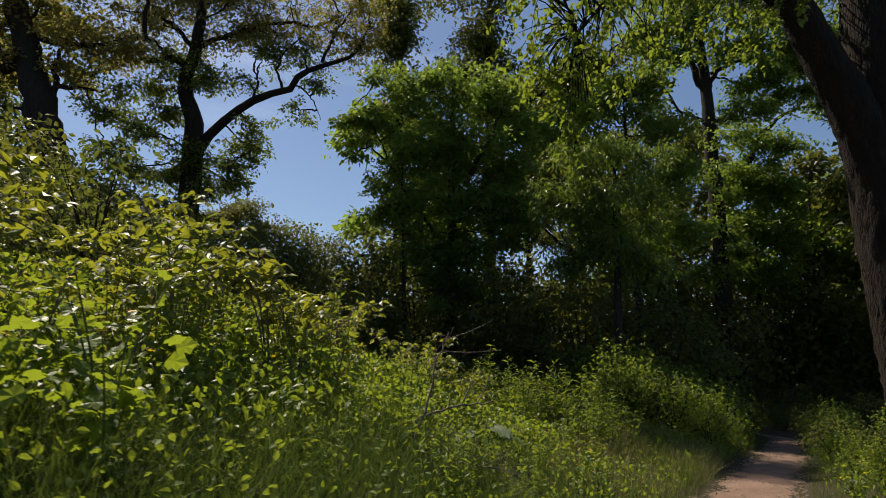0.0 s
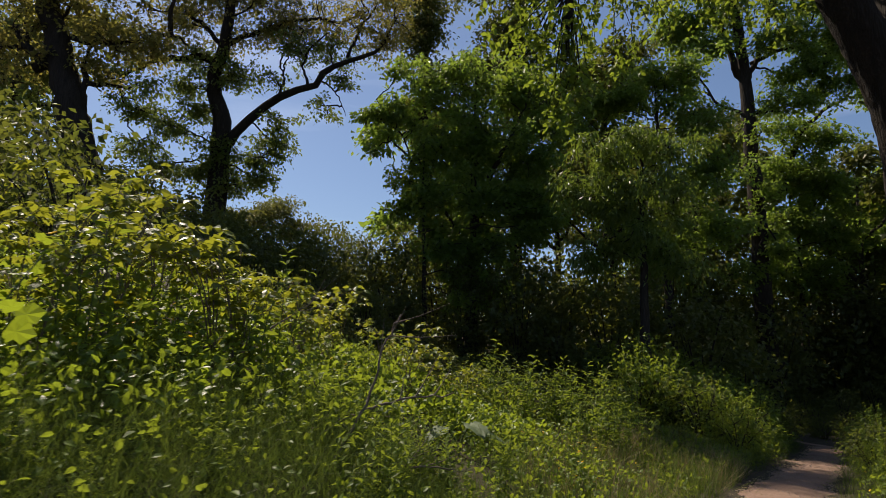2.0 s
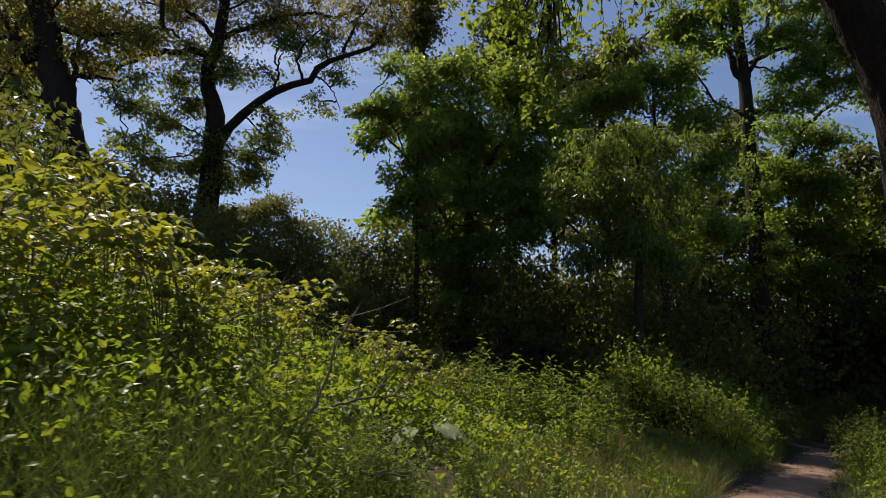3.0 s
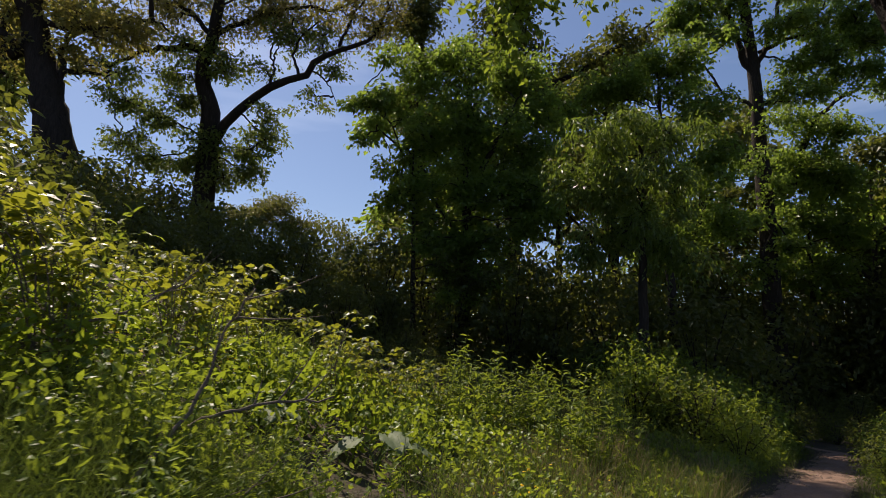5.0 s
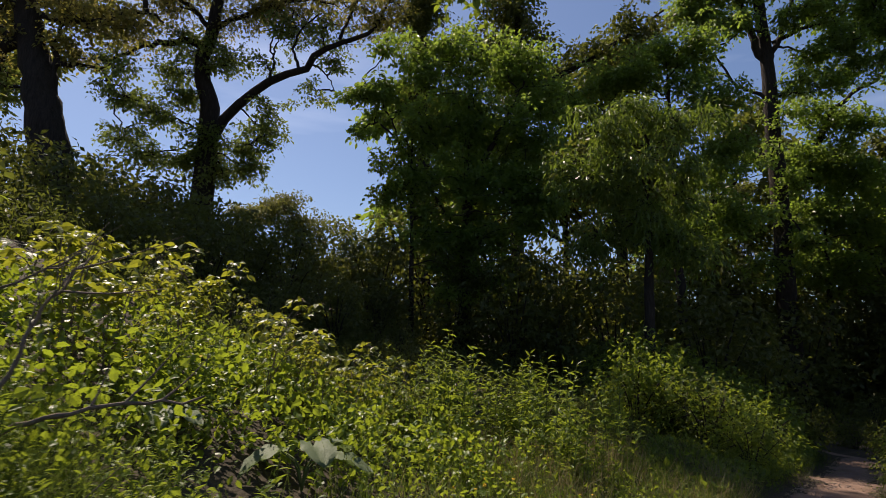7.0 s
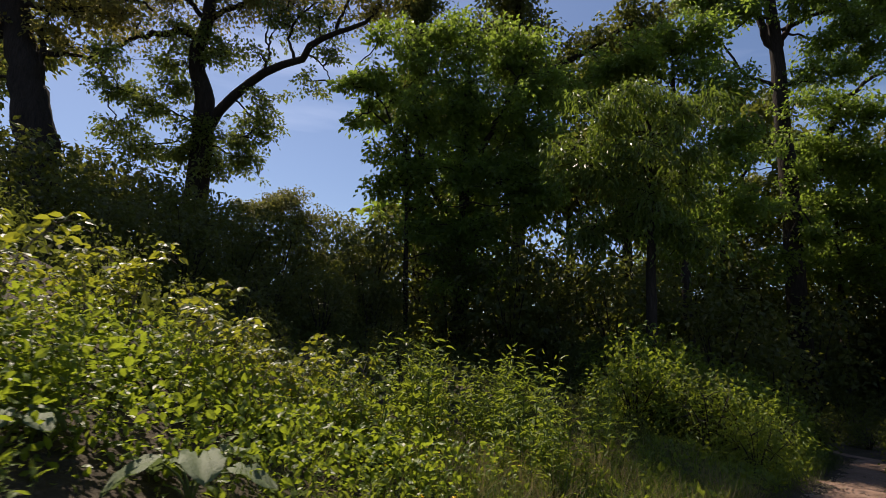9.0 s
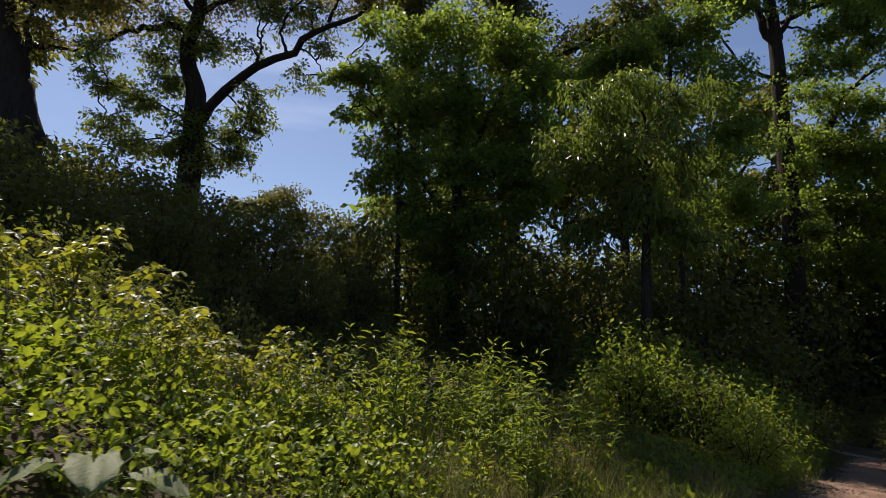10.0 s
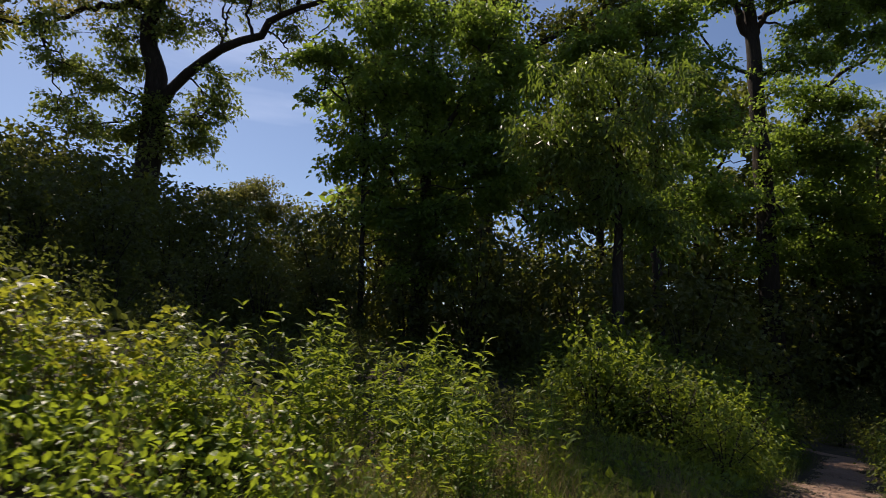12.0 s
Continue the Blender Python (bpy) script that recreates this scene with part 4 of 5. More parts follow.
# undergrowth of the wood at the path's far end and along its right
for u in np.arange(20, 44, 3.1):
    for v in np.arange(-20, 6.5, 3.1):
        uu, vv = u + rng_s.uniform(-1, 1), v + rng_s.uniform(-1, 1)
        if abs(vv - path_middle(uu)) < 1.9 and uu < 34 or uu < 24 and vv > -3.5:
            continue
        x, y = xy_of(uu, vv)
        copy_thing(thick[count % 3], Matrix.Translation(feet(x, y)) @ Matrix.Rotation(rng_s.uniform(0, 6.28), 4, "Z") @ Matrix.Scale(rng_s.uniform(0.7, 1.35), 4))
        count += 1

# taller leafy understorey that fills the wood's edge
under = [shrub_kind("understorey_tree", 65, 7.0, 2.3, M_WOOD, "bushy young tree leafy to the ground", DIAMOND, 0.32, 110, 17, "understorey of the wood", 7),
         shrub_kind("understorey_tree", 66, 6.2, 2.4, M_WOOD, "shady many-stemmed understorey tree", DIAMOND, 0.32, 110, 17, "understorey of the wood", 8)]
rng_u = np.random.default_rng(19)
spots = [(x + rng_u.uniform(-0.7, 0.7), rng_u.uniform(27, 32), rng_u.uniform(0.75, 1.25)) for x in np.arange(-2.6, 10, 1.9)]
spots += [(x + rng_u.uniform(-0.8, 0.8), 24.5 + 0.1 * x + rng_u.uniform(-1, 1), rng_u.uniform(0.55, 0.8)) for x in np.arange(-2.5, 12, 2.0)]
spots += [(x + rng_u.uniform(-0.8, 0.8), rng_u.uniform(35, 43), rng_u.uniform(0.6, 1.15)) for x in np.arange(6, 36, 1.9)]
spots += [(x + rng_u.uniform(-0.8, 0.8), 58 - 0.8 * x + rng_u.uniform(-2, 2), rng_u.uniform(0.7, 1.3)) for x in np.arange(21, 44, 2.2)]
spots += [(x + rng_u.uniform(-0.8, 0.8), 41 + rng_u.uniform(-2, 2), rng_u.uniform(1.2, 1.6)) for x in np.arange(11, 34, 2.3)]
spots += [(*xy_of(u + rng_u.uniform(-0.5, 0.5), 13.2 + rng_u.uniform(-1, 1.4)), rng_u.uniform(0.5, 0.6) - 0.012 * u) for u in np.arange(4.5, 21, 1.5)]
spots += [(*xy_of(u + rng_u.uniform(-0.5, 0.5), 16.6 + rng_u.uniform(-1, 1)), rng_u.uniform(0.5, 0.62)) for u in np.arange(6, 17, 1.8)]
spots += [(x, y, k) for x, y, k in ((-14.6, 66, 1.32), (-17.4, 68, 1.4), (-20.4, 66, 1.36), (-12.2, 64, 1.2))]
spots += [(x, y, 0.8) for x, y in ((-12.5, 27), (-15.5, 26.5), (-18, 27))]
spots += [(x, y, 0.58 + 0.04 * math.sin(x * 7)) for x, y in ((-10.6, 28), (-9, 26.6), (-7.6, 27.4), (-6.2, 26.2), (-4.8, 27.6), (-3.6, 25.6))]
spots += [(x, y, k) for x, y, k in ((-16, 23.5, 0.72), (-14.4, 25.2, 0.76), (-12.8, 24.6, 0.72), (-11.2, 25.4, 0.7), (-9.8, 24.8, 0.62), (-8.3, 25.4, 0.55))]
spots += [(x + rng_u.uniform(-1, 1), rng_u.uniform(46, 54), rng_u.uniform(0.8, 1.5)) for x in np.arange(8, 46, 3.6)]
for i, (x, y, size) in enumerate(spots):
    m = Matrix.Translation(feet(x, y)) @ Matrix.Rotation(rng_u.uniform(0, 6.28), 4, "Z") @ Matrix.Scale(size, 4)
    if i < 2:
        under[i].matrix_basis = m
    else:
        copy_thing(under[i % 2], m)

bush_kinds = [shrub_kind("roadside_bush", 71, 1.25, 0.85, M_HERB, "sunlit leafy green bush beside the path", NARROW, 0.11, 80, 18, "bushes beside the path", 10, 16),
              shrub_kind("roadside_bush", 72, 1.0, 0.8, M_SHRUB, "low leafy bush half in shade beside the path", DIAMOND, 0.11, 70, 18, "bushes beside the path", 9, 12),
              shrub_kind("roadside_bush", 73, 1.35, 0.65, M_HERB, "upright fresh green bush beside the path", DIAMOND, 0.1, 60, 18, "bushes beside the path", 9, 16)]
# shrubs that close the view where the path turns
for u, v, size in ((26.0, -1.3, 0.62), (27.6, 0.2, 0.7), (25.4, -2.8, 0.7), (26.2, -0.6, 0.5), (29.0, 1.2, 0.8),
                   # low shrubs whose dark leaf colour stands in for the shaded band
                   (12.4, 3.5, 0.36), (13.4, 3.2, 0.4), (14.4, 3.4, 0.44), (13.0, 4.4, 0.42), (14.2, 4.6, 0.46), (15.2, 4.4, 0.46), (13.8, 2.5, 0.3), (11.6, 4.6, 0.36)):
    copy_thing(thick[1], Matrix.Translation(feet(*xy_of(u, v))) @ Matrix.Rotation(u * 3, 4, "Z") @ Matrix.Scale(size, 4))
bushes = [(16.4, 1.75, 0.95), (17.6, 2.6, 1.1), (18.2, 1.55, 0.95), (17.0, 3.6, 1.2), (19.6, 1.5, 0.85), (20.8, 2.2, 1.0), (15.2, 1.6, 0.75), (18.6, 3.4, 1.25), (21.8, 1.6, 0.9), (16.2, 2.5, 1.05),
          (18.0, 3.9, 1.5), (21.1, 6.1, 1.8), (19.6, 5.0, 1.65), (16.4, 4.0, 1.25), (17.2, 3.1, 1.25), (20.6, 2.8, 1.3), (20.4, 3.6, 1.4), (22.4, 4.2, 1.5), (19.2, 2.4, 1.15), (22.6, 2.8, 1.1), (23.4, 1.9, 1.0),
          (14.2, -0.75, 0.55), (12.3, -0.95, 0.5), (16.0, -0.95, 0.7), (17.8, -0.95, 0.7), (10.6, -1.1, 0.45), (13.2, -1.5, 0.65), (19.5, -1.1, 0.8), (15.2, -1.9, 0.8), (21.2, -0.9, 0.75), (23.0, -1.2, 0.9)]
for i, (u, v, s) in enumerate(bushes):
    x, y = xy_of(u, v)
    m = Matrix.Translation(feet(x, y)) @ Matrix.Rotation(rng_s.uniform(0, 6.28), 4, "Z") @ Matrix.Scale(s, 4)
    if i < 3:
        bush_kinds[i].matrix_basis = m
    else:
        copy_thing(bush_kinds[(i * 2) % 3], m)


# ---- weeds on the near bank ----
def celandine(rng):
    """Branching stems with lobed leaves and yellow flowers."""
    stem, pos, way, size, flowers = [], [], [], [], []
    for i in range(rng.integers(5, 8)):
        a, h = rng.uniform(0, 6.28), rng.uniform(0.45, 0.8)
        out = np.array([math.cos(a), math.sin(a), 0]) * rng.uniform(0.12, 0.34)
        line = curve_through([(0, 0, 0), out * 0.35 + (0, 0, h * 0.55), out + (0, 0, h)], 8)
        stem.append(tube(line, 0.006, 0.003, 4))
        for k, p in enumerate(line[1:]):
            for s in range(int(rng.integers(1, 3))):
                b = a + rng.normal() * 1.3 + 3.14 * s * 0.8
                pos.append(p + (line[k + 1] - line[k]) * rng.uniform(-0.5, 0.5))
                way.append((math.cos(b), math.sin(b), rng.uniform(-0.6, 0.7)))
                size.append(rng.uniform(0.07, 0.135) * (1.1 - 0.5 * k / 7))
        if rng.random() < 0.6:
            flowers.append(line[-1] + rng.normal(size=3) * 0.03 + (0, 0, 0.04))
    pos, way = np.array(pos), np.array(way)
    up = np.array([0, 0, 1.0]) + rng.normal(size=pos.shape) * 0.75
    out = [*(("stem", q, M_STEM) for q in stem), ("leaves", leaves(pos, way, up, np.array(size), LOBED), M_WEED)]
    if flowers:
        f = np.array(flowers)
        out.append(("blossom", leaves(f, np.tile([1.0, 0.2, 0], (len(f), 1)), np.array([0, 0, 1.0]) + rng.normal(size=f.shape) * 0.4, 0.035, PETALS), M_FLOWER))
    return out


def bramble(rng):
    """Arching canes with leaves in threes."""
    canes, stem, pos, way, size = [], [], [], [], []
    for i in range(rng.integers(4, 6)):
        a, h = rng.uniform(0, 6.28), rng.uniform(0.8, 1.35)
        out = np.array([math.cos(a), math.sin(a), 0]) * rng.uniform(0.3, 0.6)
        line = curve_through([(0, 0, 0), out * 0.3 + (0, 0, h * 0.7), out * 0.75 + (0, 0, h), out * 1.15 + (0, 0, h * 0.93)], 12)
        canes.append(tube(line, 0.007, 0.003, 4))
        for k, p in enumerate(line[2:]):
            b = a + (k % 2) * 3.14 + rng.normal() * 0.7
            stalk = np.array([math.cos(b), math.sin(b), 0.5]) * 0.09
            stem.append(tube(curve_through([p, p + stalk], 2), 0.003, 0.002, 3))
            for s in (-1.0, 0, 1.0):
                pos.append(p + stalk)
                way.append((math.cos(b + s), math.sin(b + s), rng.uniform(-0.7, 0.1)))
                size.append(rng.uniform(0.08, 0.135))
    pos, way = np.array(pos), np.array(way)
    return [*(("cane", q, M_TWIG) for q in canes), ("stalkwork", joined(stem), M_TWIG), ("leaves", leaves(pos, way, np.array([0, 0, 1.0]) + rng.normal(size=pos.shape) * 0.6, np.array(size), OVAL), M_CANE)]


def tall_herb(rng):
    """Upright stems with pairs of narrow leaves."""
    stem, pos, way, size = [], [], [], []
    for i in range(rng.integers(6, 9)):
        a, h = rng.uniform(0, 6.28), rng.uniform(0.6, 1.1)
        foot = np.array([math.cos(a), math.sin(a), 0]) * rng.uniform(0, 0.18)
        line = curve_through([foot, foot * 1.5 + (0, 0, h * 0.5), foot * 2.2 + (rng.normal() * 0.05, rng.normal() * 0.05, h)], 12)
        stem.append(tube(line, 0.005, 0.002, 4))
        for k, p in enumerate(line[1:]):
            for s in range(3):
                b = k * 1.57 + s * 2.1 + rng.normal() * 0.5
                pos.append(p + (line[k + 1] - line[k]) * rng.uniform(-0.6, 0.6))
                way.append((math.cos(b), math.sin(b), rng.uniform(-0.35, 1.1)))
                size.append(rng.uniform(0.09, 0.16) * (1.15 - 0.6 * k / 11))
    pos, way = np.array(pos), np.array(way)
    return [*(("stem", q, M_STEM) for q in stem), ("leaves", leaves(pos, way, np.array([0, 0, 1.0]) + rng.normal(size=pos.shape) * 0.6, np.array(size), LANCE), M_HERB)]


def weed_thing(name, pieces, label, group):
    top = thing(name, (0, 0, 0), label, "weed", group)
    for n, arr, mat in pieces:
        ob = part(n, arr, mat, top)
        if n in ("leaves", "stalkwork", "blossom"):
            ob["kind"] = "stuff"
    return top


def plant_out(tops, spots, rng, lo=0.8, hi=1.2, shrink=0.0):
    for i, (x, y) in enumerate(spots):
        m = Matrix.Translation(feet(x, y)) @ Matrix.Rotation(rng.uniform(0, 6.28), 4, "Z") @ Matrix.Scale(rng.uniform(lo, hi) * (1 - shrink * float(soft_step(2.5, 6, uv_of(x, y)[0]) + 0.6 * soft_step(7, 9.5, uv_of(x, y)[0]))), 4)
        if i < len(tops):
            tops[i].matrix_basis = m
        else:
            copy_thing(tops[i % len(tops)], m)


def strewn(rng, n, u0, u1, v0, v1, keep=None, edge=0.25, gap=0.5):
    """n places on the land within a stretch along and across the path."""
    u, v = rng.uniform(u0, u1, n * 3), rng.uniform(v0, v1, n * 3)
    bx, by = xy_of(u, v)
    ok = (np.abs(v - path_middle(u)) > path_half(u) + edge) & (np.hypot(bx - 0.4, by - 5.85) > gap)
    if keep is not None:
        ok &= keep(u, v)
    x, y = xy_of(u[ok][:n], v[ok][:n])
    return np.stack([x, y], -1)


def drift(u, v, s):
    return np.sin(u * 1.1 + s) * np.cos(v * 1.4 - s) + 0.5 * np.sin(u * 2.7 - v * 2.1 + 2 * s)


rng_p = np.random.default_rng(15)
plant_out([weed_thing("celandine", celandine(np.random.default_rng(100 + i)), "yellow-flowered weed with soft lobed leaves", "flowering weeds on the bank") for i in range(5)],
          np.concatenate([np.array([xy_of(u, v) for u, v in ((7.6, -0.9), (8.3, -0.6), (8.9, -1.1), (9.6, -0.7), (10.2, -1.2), (11.0, -0.9), (9.2, -1.6), (7.9, -1.5))]), strewn(rng_p, 240, -3.5, 8.6, 1.6, 6.0, lambda u, v: (drift(u, v, 0.4) > -0.5) & sunlit_bank(u, v) & ~((u > 1.3) & (u < 5.4) & (v < 3.2)))]), rng_p, 0.65, 1.2, 0.2)
plant_out([weed_thing("celandine", celandine(np.random.default_rng(110 + i)), "big-leaved flowering weed close to the path", "flowering weeds on the bank") for i in range(3)],
          [xy_of(u, v) for u, v in ((0.9, 2.6), (1.2, 2.9), (1.5, 2.5), (1.0, 3.1), (1.7, 2.9), (0.5, 2.9), (0.6, 2.4), (0.2, 2.7), (1.4, 3.2))], rng_p, 1.0, 1.2)
plant_out([weed_thing("bramble", bramble(np.random.default_rng(120 + i)), "arching bramble canes with leaves in threes", "brambles on the bank") for i in range(5)],
          strewn(rng_p, 150, -3.0, 12.0, 3.6, 8.8, lambda u, v: (drift(u, v, 2.0) > -0.6) & sunlit_bank(u, v)), rng_p, 0.75, 1.1, 0.3)
plant_out([weed_thing("tall_herb", tall_herb(np.random.default_rng(140 + i)), "upright leafy herb with narrow fresh green leaves", "tall herbs on the bank") for i in range(5)],
          np.concatenate([strewn(rng_p, 26, 6.6, 10.5, 2.2, 5.0, lambda u, v: (drift(u, v, 3.4) > 0.5) & sunlit_bank(u, v)), strewn(rng_p, 6, 0.5, 6.5, 2.8, 4.6)]), rng_p, 0.65, 1.25)


def burdock(rng, x, y, s):
    """Big heart-shaped leaves on stout stalks."""
    top = thing("burdock", feet(x, y), "burdock with big pale drooping leaves", "weed")
    top.scale = (s, s, s)
    for i in range(5):
        a = i * 1.3 + rng.uniform(-0.3, 0.3)
        d = np.array([math.cos(a), math.sin(a), 0])
        e = d * rng.uniform(0.18, 0.3) + (0, 0, rng.uniform(0.28, 0.5))
        part("stalk", tube(curve_through([(0, 0, 0), d * 0.08 + (0, 0, 0.25), e], 6), 0.012, 0.007, 6), M_STEM, top, smooth=True)
        t, w = np.meshgrid(np.linspace(0, 1, 9), np.linspace(-1, 1, 7), indexing="ij")
        half = 0.17 * np.sin(np.pi * np.clip(t * 0.88 + 0.13, 0, 1)) ** 0.7 * (1 + 0.07 * np.sin(t * 23 + i) + 0.05 * np.sin(t * 41 + 2 * i))
        side = np.cross(d, (0, 0, 1.0))
        length = rng.uniform(0.34, 0.44)
        p = e + (t * length)[..., None] * d + (w * half)[..., None] * side
        p[..., 2] += 0.075 * np.abs(w) ** 0.8 - rng.uniform(0.12, 0.26) * t ** 2 + 0.02 * np.sin(w * 9 + t * 11 + i) - 0.03 * np.abs(w) ** 3
        ii, jj = np.meshgrid(np.arange(8), np.arange(6), indexing="ij")
        f = np.stack([ii * 7 + jj, (ii + 1) * 7 + jj, (ii + 1) * 7 + jj + 1, ii * 7 + jj + 1], -1).reshape(-1, 4)
        part("leaf", (p.reshape(-1, 3), f), M_BIGLEAF, top, smooth=True)


for x, y, s in ((0.42, 6.35, 0.66), (-0.35, 5.95, 0.5)):
    burdock(np.random.default_rng(int(abs(x) * 100 + y * 10)), x, y, s)


plant_out([weed_thing("tall_herb", tall_herb(np.random.default_rng(160 + i)), "tall fresh green herb in a dense clump", "tall herbs on the bank") for i in range(3)],
          [(1.75, 11.0), (2.0, 11.3), (1.5, 11.2), (1.9, 10.7), (2.2, 10.9), (1.35, 10.8), (0.8, 11.5), (2.1, 11.1), (1.1, 9.3), (1.3, 9.5), (3.3, 12.2), (3.4, 12.4), (3.3, 10.95), (0.85, 11.45)], rng_p, 0.95, 1.2)


# low cover between the plants, and grass
def low_cover(rng, n, u0, u1, v0, v1, tall, size, outline, mat, name, label, clump=None):
    xy = strewn(rng, n, u0, u1, v0, v1, clump)
    base = on_land(xy[:, 0], xy[:, 1])
    base[:, 2] += tall * rng.uniform(0.05, 1, len(base)) ** 1.2
    way = rng.normal(size=base.shape)
    return tagged(part(name, leaves(base, way, np.array([0, 0, 1.0]) + rng.normal(size=base.shape) * 0.9, size * rng.uniform(0.6, 1.3, len(base)), outline), mat),
                  label, "undergrowth", kind="stuff")


def grass(rng, n, u0, u1, v0, v1, tall, mat, name, label, clump=None, lean=0.35, outline=BLADE):
    xy = strewn(rng, n, u0, u1, v0, v1, clump, 0.05, 0.35)
    base = on_land(xy[:, 0], xy[:, 1])
    way = rng.normal(size=base.shape) * lean + np.array([0, 0, 1.0])
    return tagged(part(name, leaves(base, way, rng.normal(size=base.shape), tall * rng.uniform(0.35, 1.25, len(base)), outline), mat), label, "grass", kind="stuff")


rng_c = np.random.default_rng(77)
low_cover(rng_c, 7000, -1, 7, 1.0, 3.6, 0.5, 0.045, OVAL, M_HERB, "low_weeds", "small-leaved green weeds at the foot of the bank")
low_cover(rng_c, 4000, 7.5, 11.8, 1.3, 4.0, 0.25, 0.07, DIAMOND, M_HERB, "low_weeds", "low green weeds among the tall herbs")
low_cover(rng_c, 40000, -4, 8.6, 2.6, 8.6, 0.55, 0.066, OVAL, M_WEED, "low_weeds", "low green weeds covering the bank", sunlit_bank)
low_cover(rng_c, 6000, 11, 22, 0.8, 4.0, 0.3, 0.12, DIAMOND, M_HERB, "low_weeds", "low green weeds under the bushes")
low_cover(rng_c, 22000, 6, 30, 4.5, 26, 0.5, 0.16, DIAMOND, M_SHRUB, "undergrowth_leaves", "shady undergrowth covering the hillside")
low_cover(rng_c, 12000, 8, 34, -14, -1.2, 0.45, 0.14, DIAMOND, M_SHRUB, "undergrowth_leaves", "shady undergrowth right of the path")
grass(rng_c, 9000, -4, 14, 0.85, 4.5, 0.42, M_GRASS, "grass", "long green grass on the bank", lambda u, v: drift(u, v, 5.0) > 0.1)
grass(rng_c, 8000, 5, 22, 0.6, 3.4, 0.45, M_GRASS, "grass", "green grass along the path edge", lambda u, v: v - path_middle(u) - path_half(u) < 1.6)
grass(rng_c, 15000, 4, 22, -4, 0.3, 0.42, M_GRASS, "grass", "green grass along the path edge")
grass(rng_c, 6000, -6, 6, -5, -0.5, 0.4, M_GRASS, "grass", "green grass along the path edge")
low_cover(rng_c, 12000, -6, 20, -6, 0.2, 0.3, 0.08, DIAMOND, M_HERB, "low_weeds", "low green weeds beside the path")
grass(rng_c, 34000, 0.0, 4.4, 1.1, 3.4, 0.5, M_GRASS, "grass", "fine long arching grass on the bank", None, 0.9, FINE)
grass(rng_c, 3600, 5.5, 13.5, 1.2, 3.6, 0.5, M_STRAW, "dry_grass", "pale dry grass stalks among the weeds", lambda u, v: drift(u, v, 1.2) > 0.1, 0.38)

grass(rng_c, 1500, 9.8, 11.6, 2.4, 3.5, 0.55, M_STRAW, "dry_grass", "tuft of pale seeding grass at the foot of the bank", None, 0.25)


dock = [weed_thing("low_herb", tall_herb(np.random.default_rng(180 + i)), "small leafy herb growing through the grass", "small herbs in the grass") for i in range(3)]
plant_out(dock, strewn(rng_p, 34, 1.2, 6.0, 1.5, 3.3), rng_p, 0.4, 0.75)


# fallen boughs and dead twigs among the weeds
def dead_bough(points, r, seed, label):
    rng = np.random.default_rng(seed)
    p = np.array(points, float)
    base = p[0].copy()
    top = thing("dead_branch", base, label, "branch")
    line = curve_through(p - base, 18)
    line[1:] += rng.normal(size=(17, 3)) * r * 0.6
    part("stem", tube(line, r, r * 0.35, 7, 0.08, rng), M_TWIG, top, smooth=True)
    for k in (8, 11, 13, 15):
        d = unit(line[k] - line[k - 2]) + rng.normal(size=3) * 0.6
        part("twig", tube(curve_through([line[k], line[k] + d * 0.1, line[k] + d * 0.22 + (0, 0, 0.03)], 5), r * 0.45, r * 0.12, 5), M_TWIG, top, smooth=True)


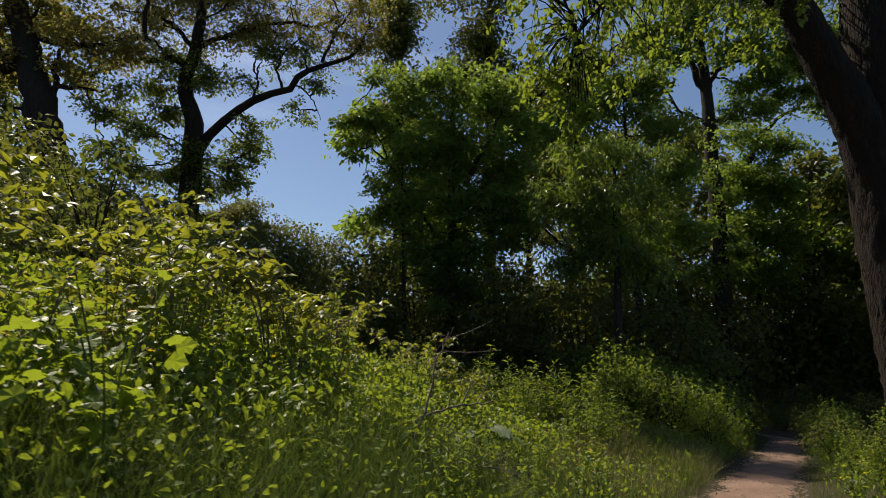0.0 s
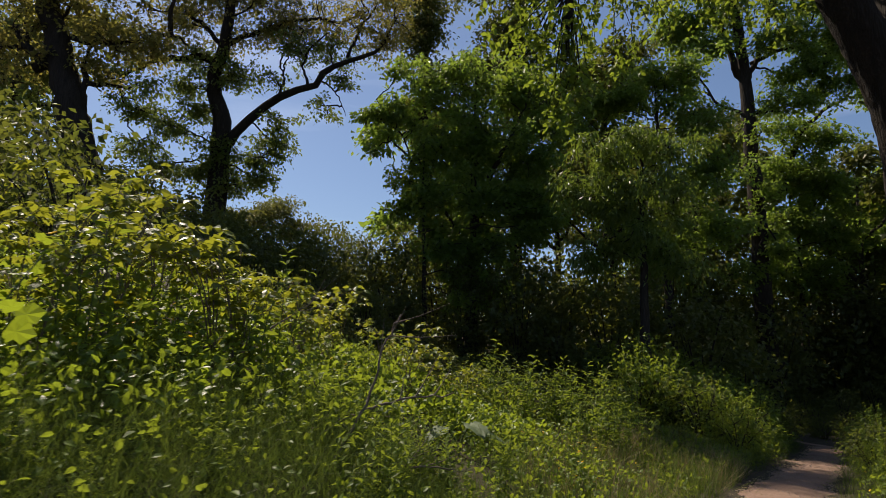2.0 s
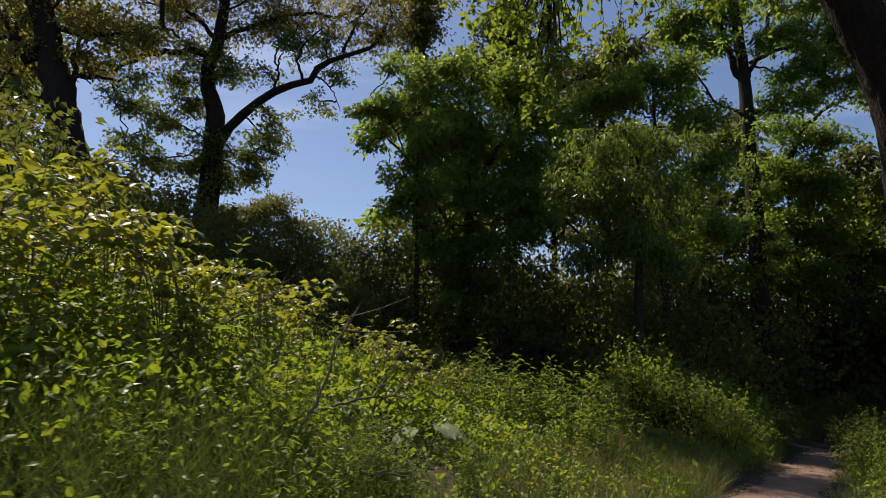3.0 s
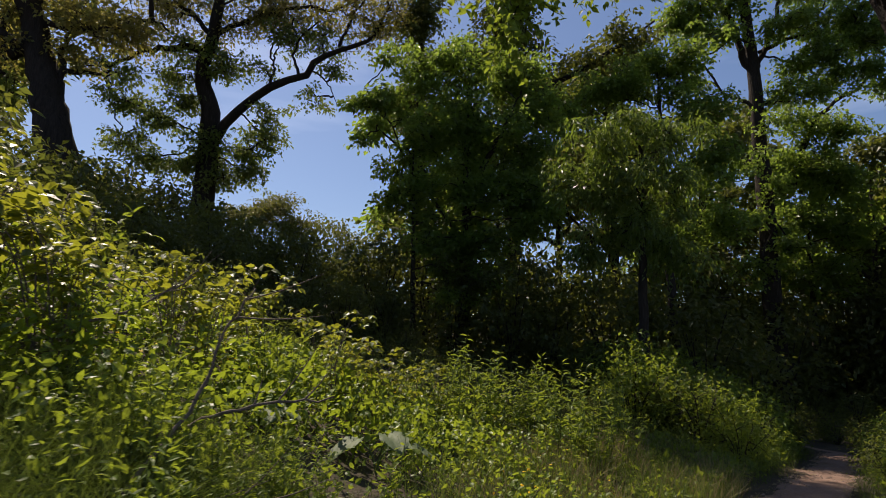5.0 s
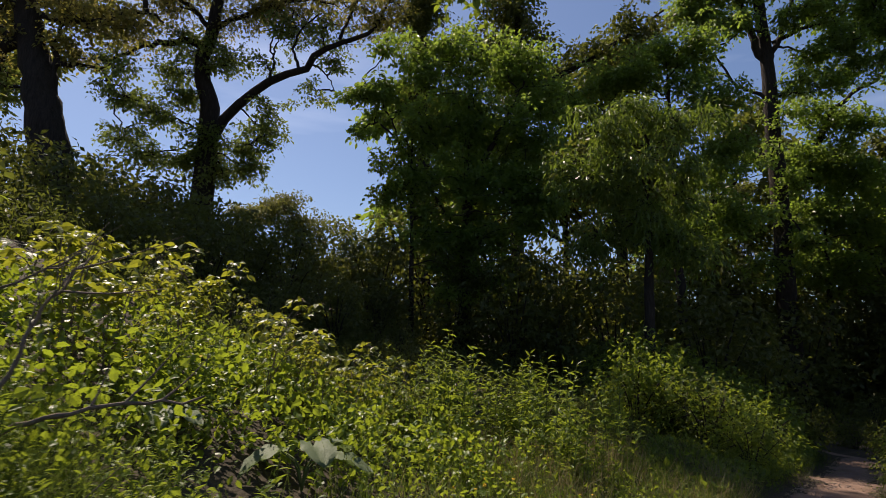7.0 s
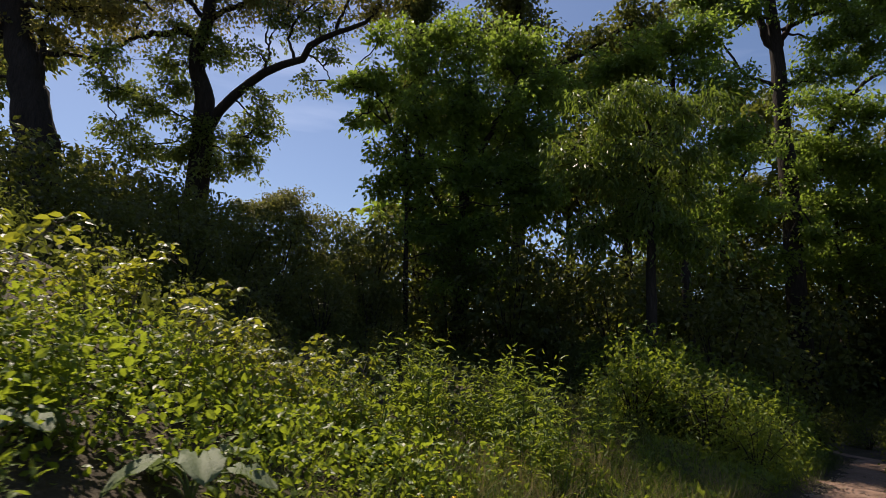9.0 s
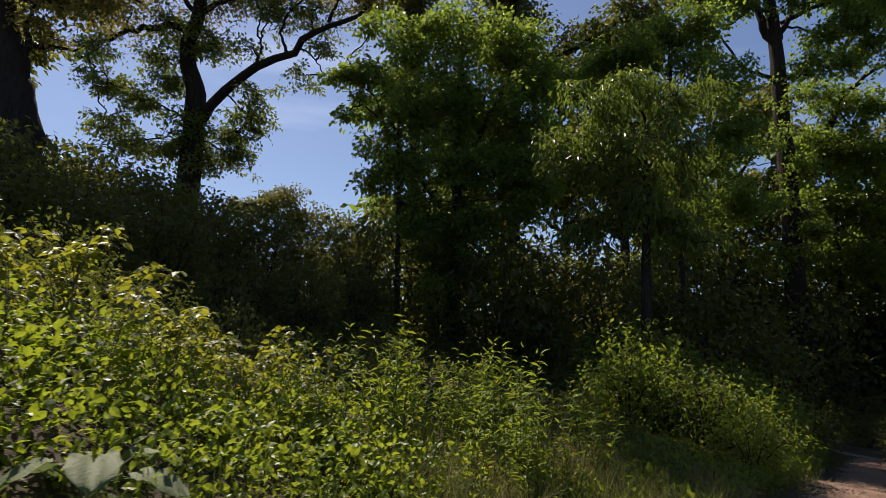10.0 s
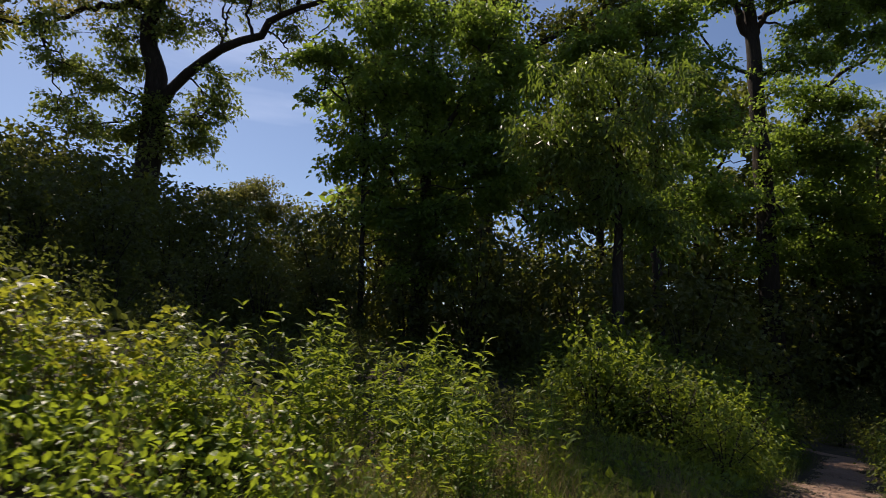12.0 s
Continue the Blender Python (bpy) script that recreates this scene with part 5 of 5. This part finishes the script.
dead_bough([(-0.5, 4.5, 0.72), (-0.2, 4.68, 0.82), (0.05, 4.8, 0.9), (0.42, 4.98, 0.93)], 0.014, 91, "bare brown dead branch lying in the weeds")
dead_bough([(-0.3, 4.2, 0.5), (-0.12, 4.5, 0.95), (-0.05, 4.6, 1.3), (0.05, 4.7, 1.5)], 0.012, 92, "dry upright twig above the weeds")
dead_bough([(-1.6, 5.2, 1.2), (-1.2, 5.6, 1.45), (-0.9, 5.9, 1.72)], 0.013, 93, "grey dead stick leaning in the brambles")
dead_bough([(-0.5, 4.3, 0.5), (0.0, 4.4, 0.52), (0.45, 4.5, 0.5)], 0.012, 94, "pale fallen stick among low weeds")


# grit and stones on the path
def stones():
    rng = np.random.default_rng(3)
    u = rng.uniform(3, 24, 2600)
    v = path_middle(u) + rng.uniform(-1, 1, 2600) * path_half(u)
    x, y = xy_of(u, v)
    p = on_land(x, y) + (0, 0, 0.02)
    cube = np.array([(1, 0, 0), (-1, 0, 0), (0, 1, 0), (0, -1, 0), (0, 0, 0.7), (0, 0, -0.7)], float)
    tri = np.array([(0, 2, 4), (2, 1, 4), (1, 3, 4), (3, 0, 4), (2, 0, 5), (1, 2, 5), (3, 1, 5), (0, 3, 5)])
    s = rng.uniform(0.006, 0.022, (2600, 1, 1)) * rng.uniform(0.6, 1.4, (2600, 6, 1))
    vv = p[:, None] + cube[None] * s
    ff = tri[None] + (np.arange(2600) * 6)[:, None, None]
    tagged(part("pebbles", (vv.reshape(-1, 3), ff.reshape(-1, 3)), M_STONE), "small pale stones and grit on the path", "stones", kind="stuff")


stones()


def path_litter(rng):
    """Fallen leaves and bits of twig, thickest along the path's edges."""
    n = 1500
    u = rng.uniform(2, 24, n)
    side = np.where(rng.random(n) < 0.5, -1, 1) * (1 - rng.uniform(0, 0.75, n) ** 1.6)
    x, y = xy_of(u, path_middle(u) + side * path_half(u))
    p = on_land(x, y) + (0, 0, 0.026)
    way = rng.normal(size=p.shape) * (1, 1, 0.12)
    tagged(part("path_litter", leaves(p, way, np.array([0, 0, 1.0]) + rng.normal(size=p.shape) * 0.25, rng.uniform(0.02, 0.06, n), DIAMOND), M_STRAW),
           "dry fallen leaves and twig bits on the path", "leaf litter", kind="stuff")


path_litter(np.random.default_rng(33))
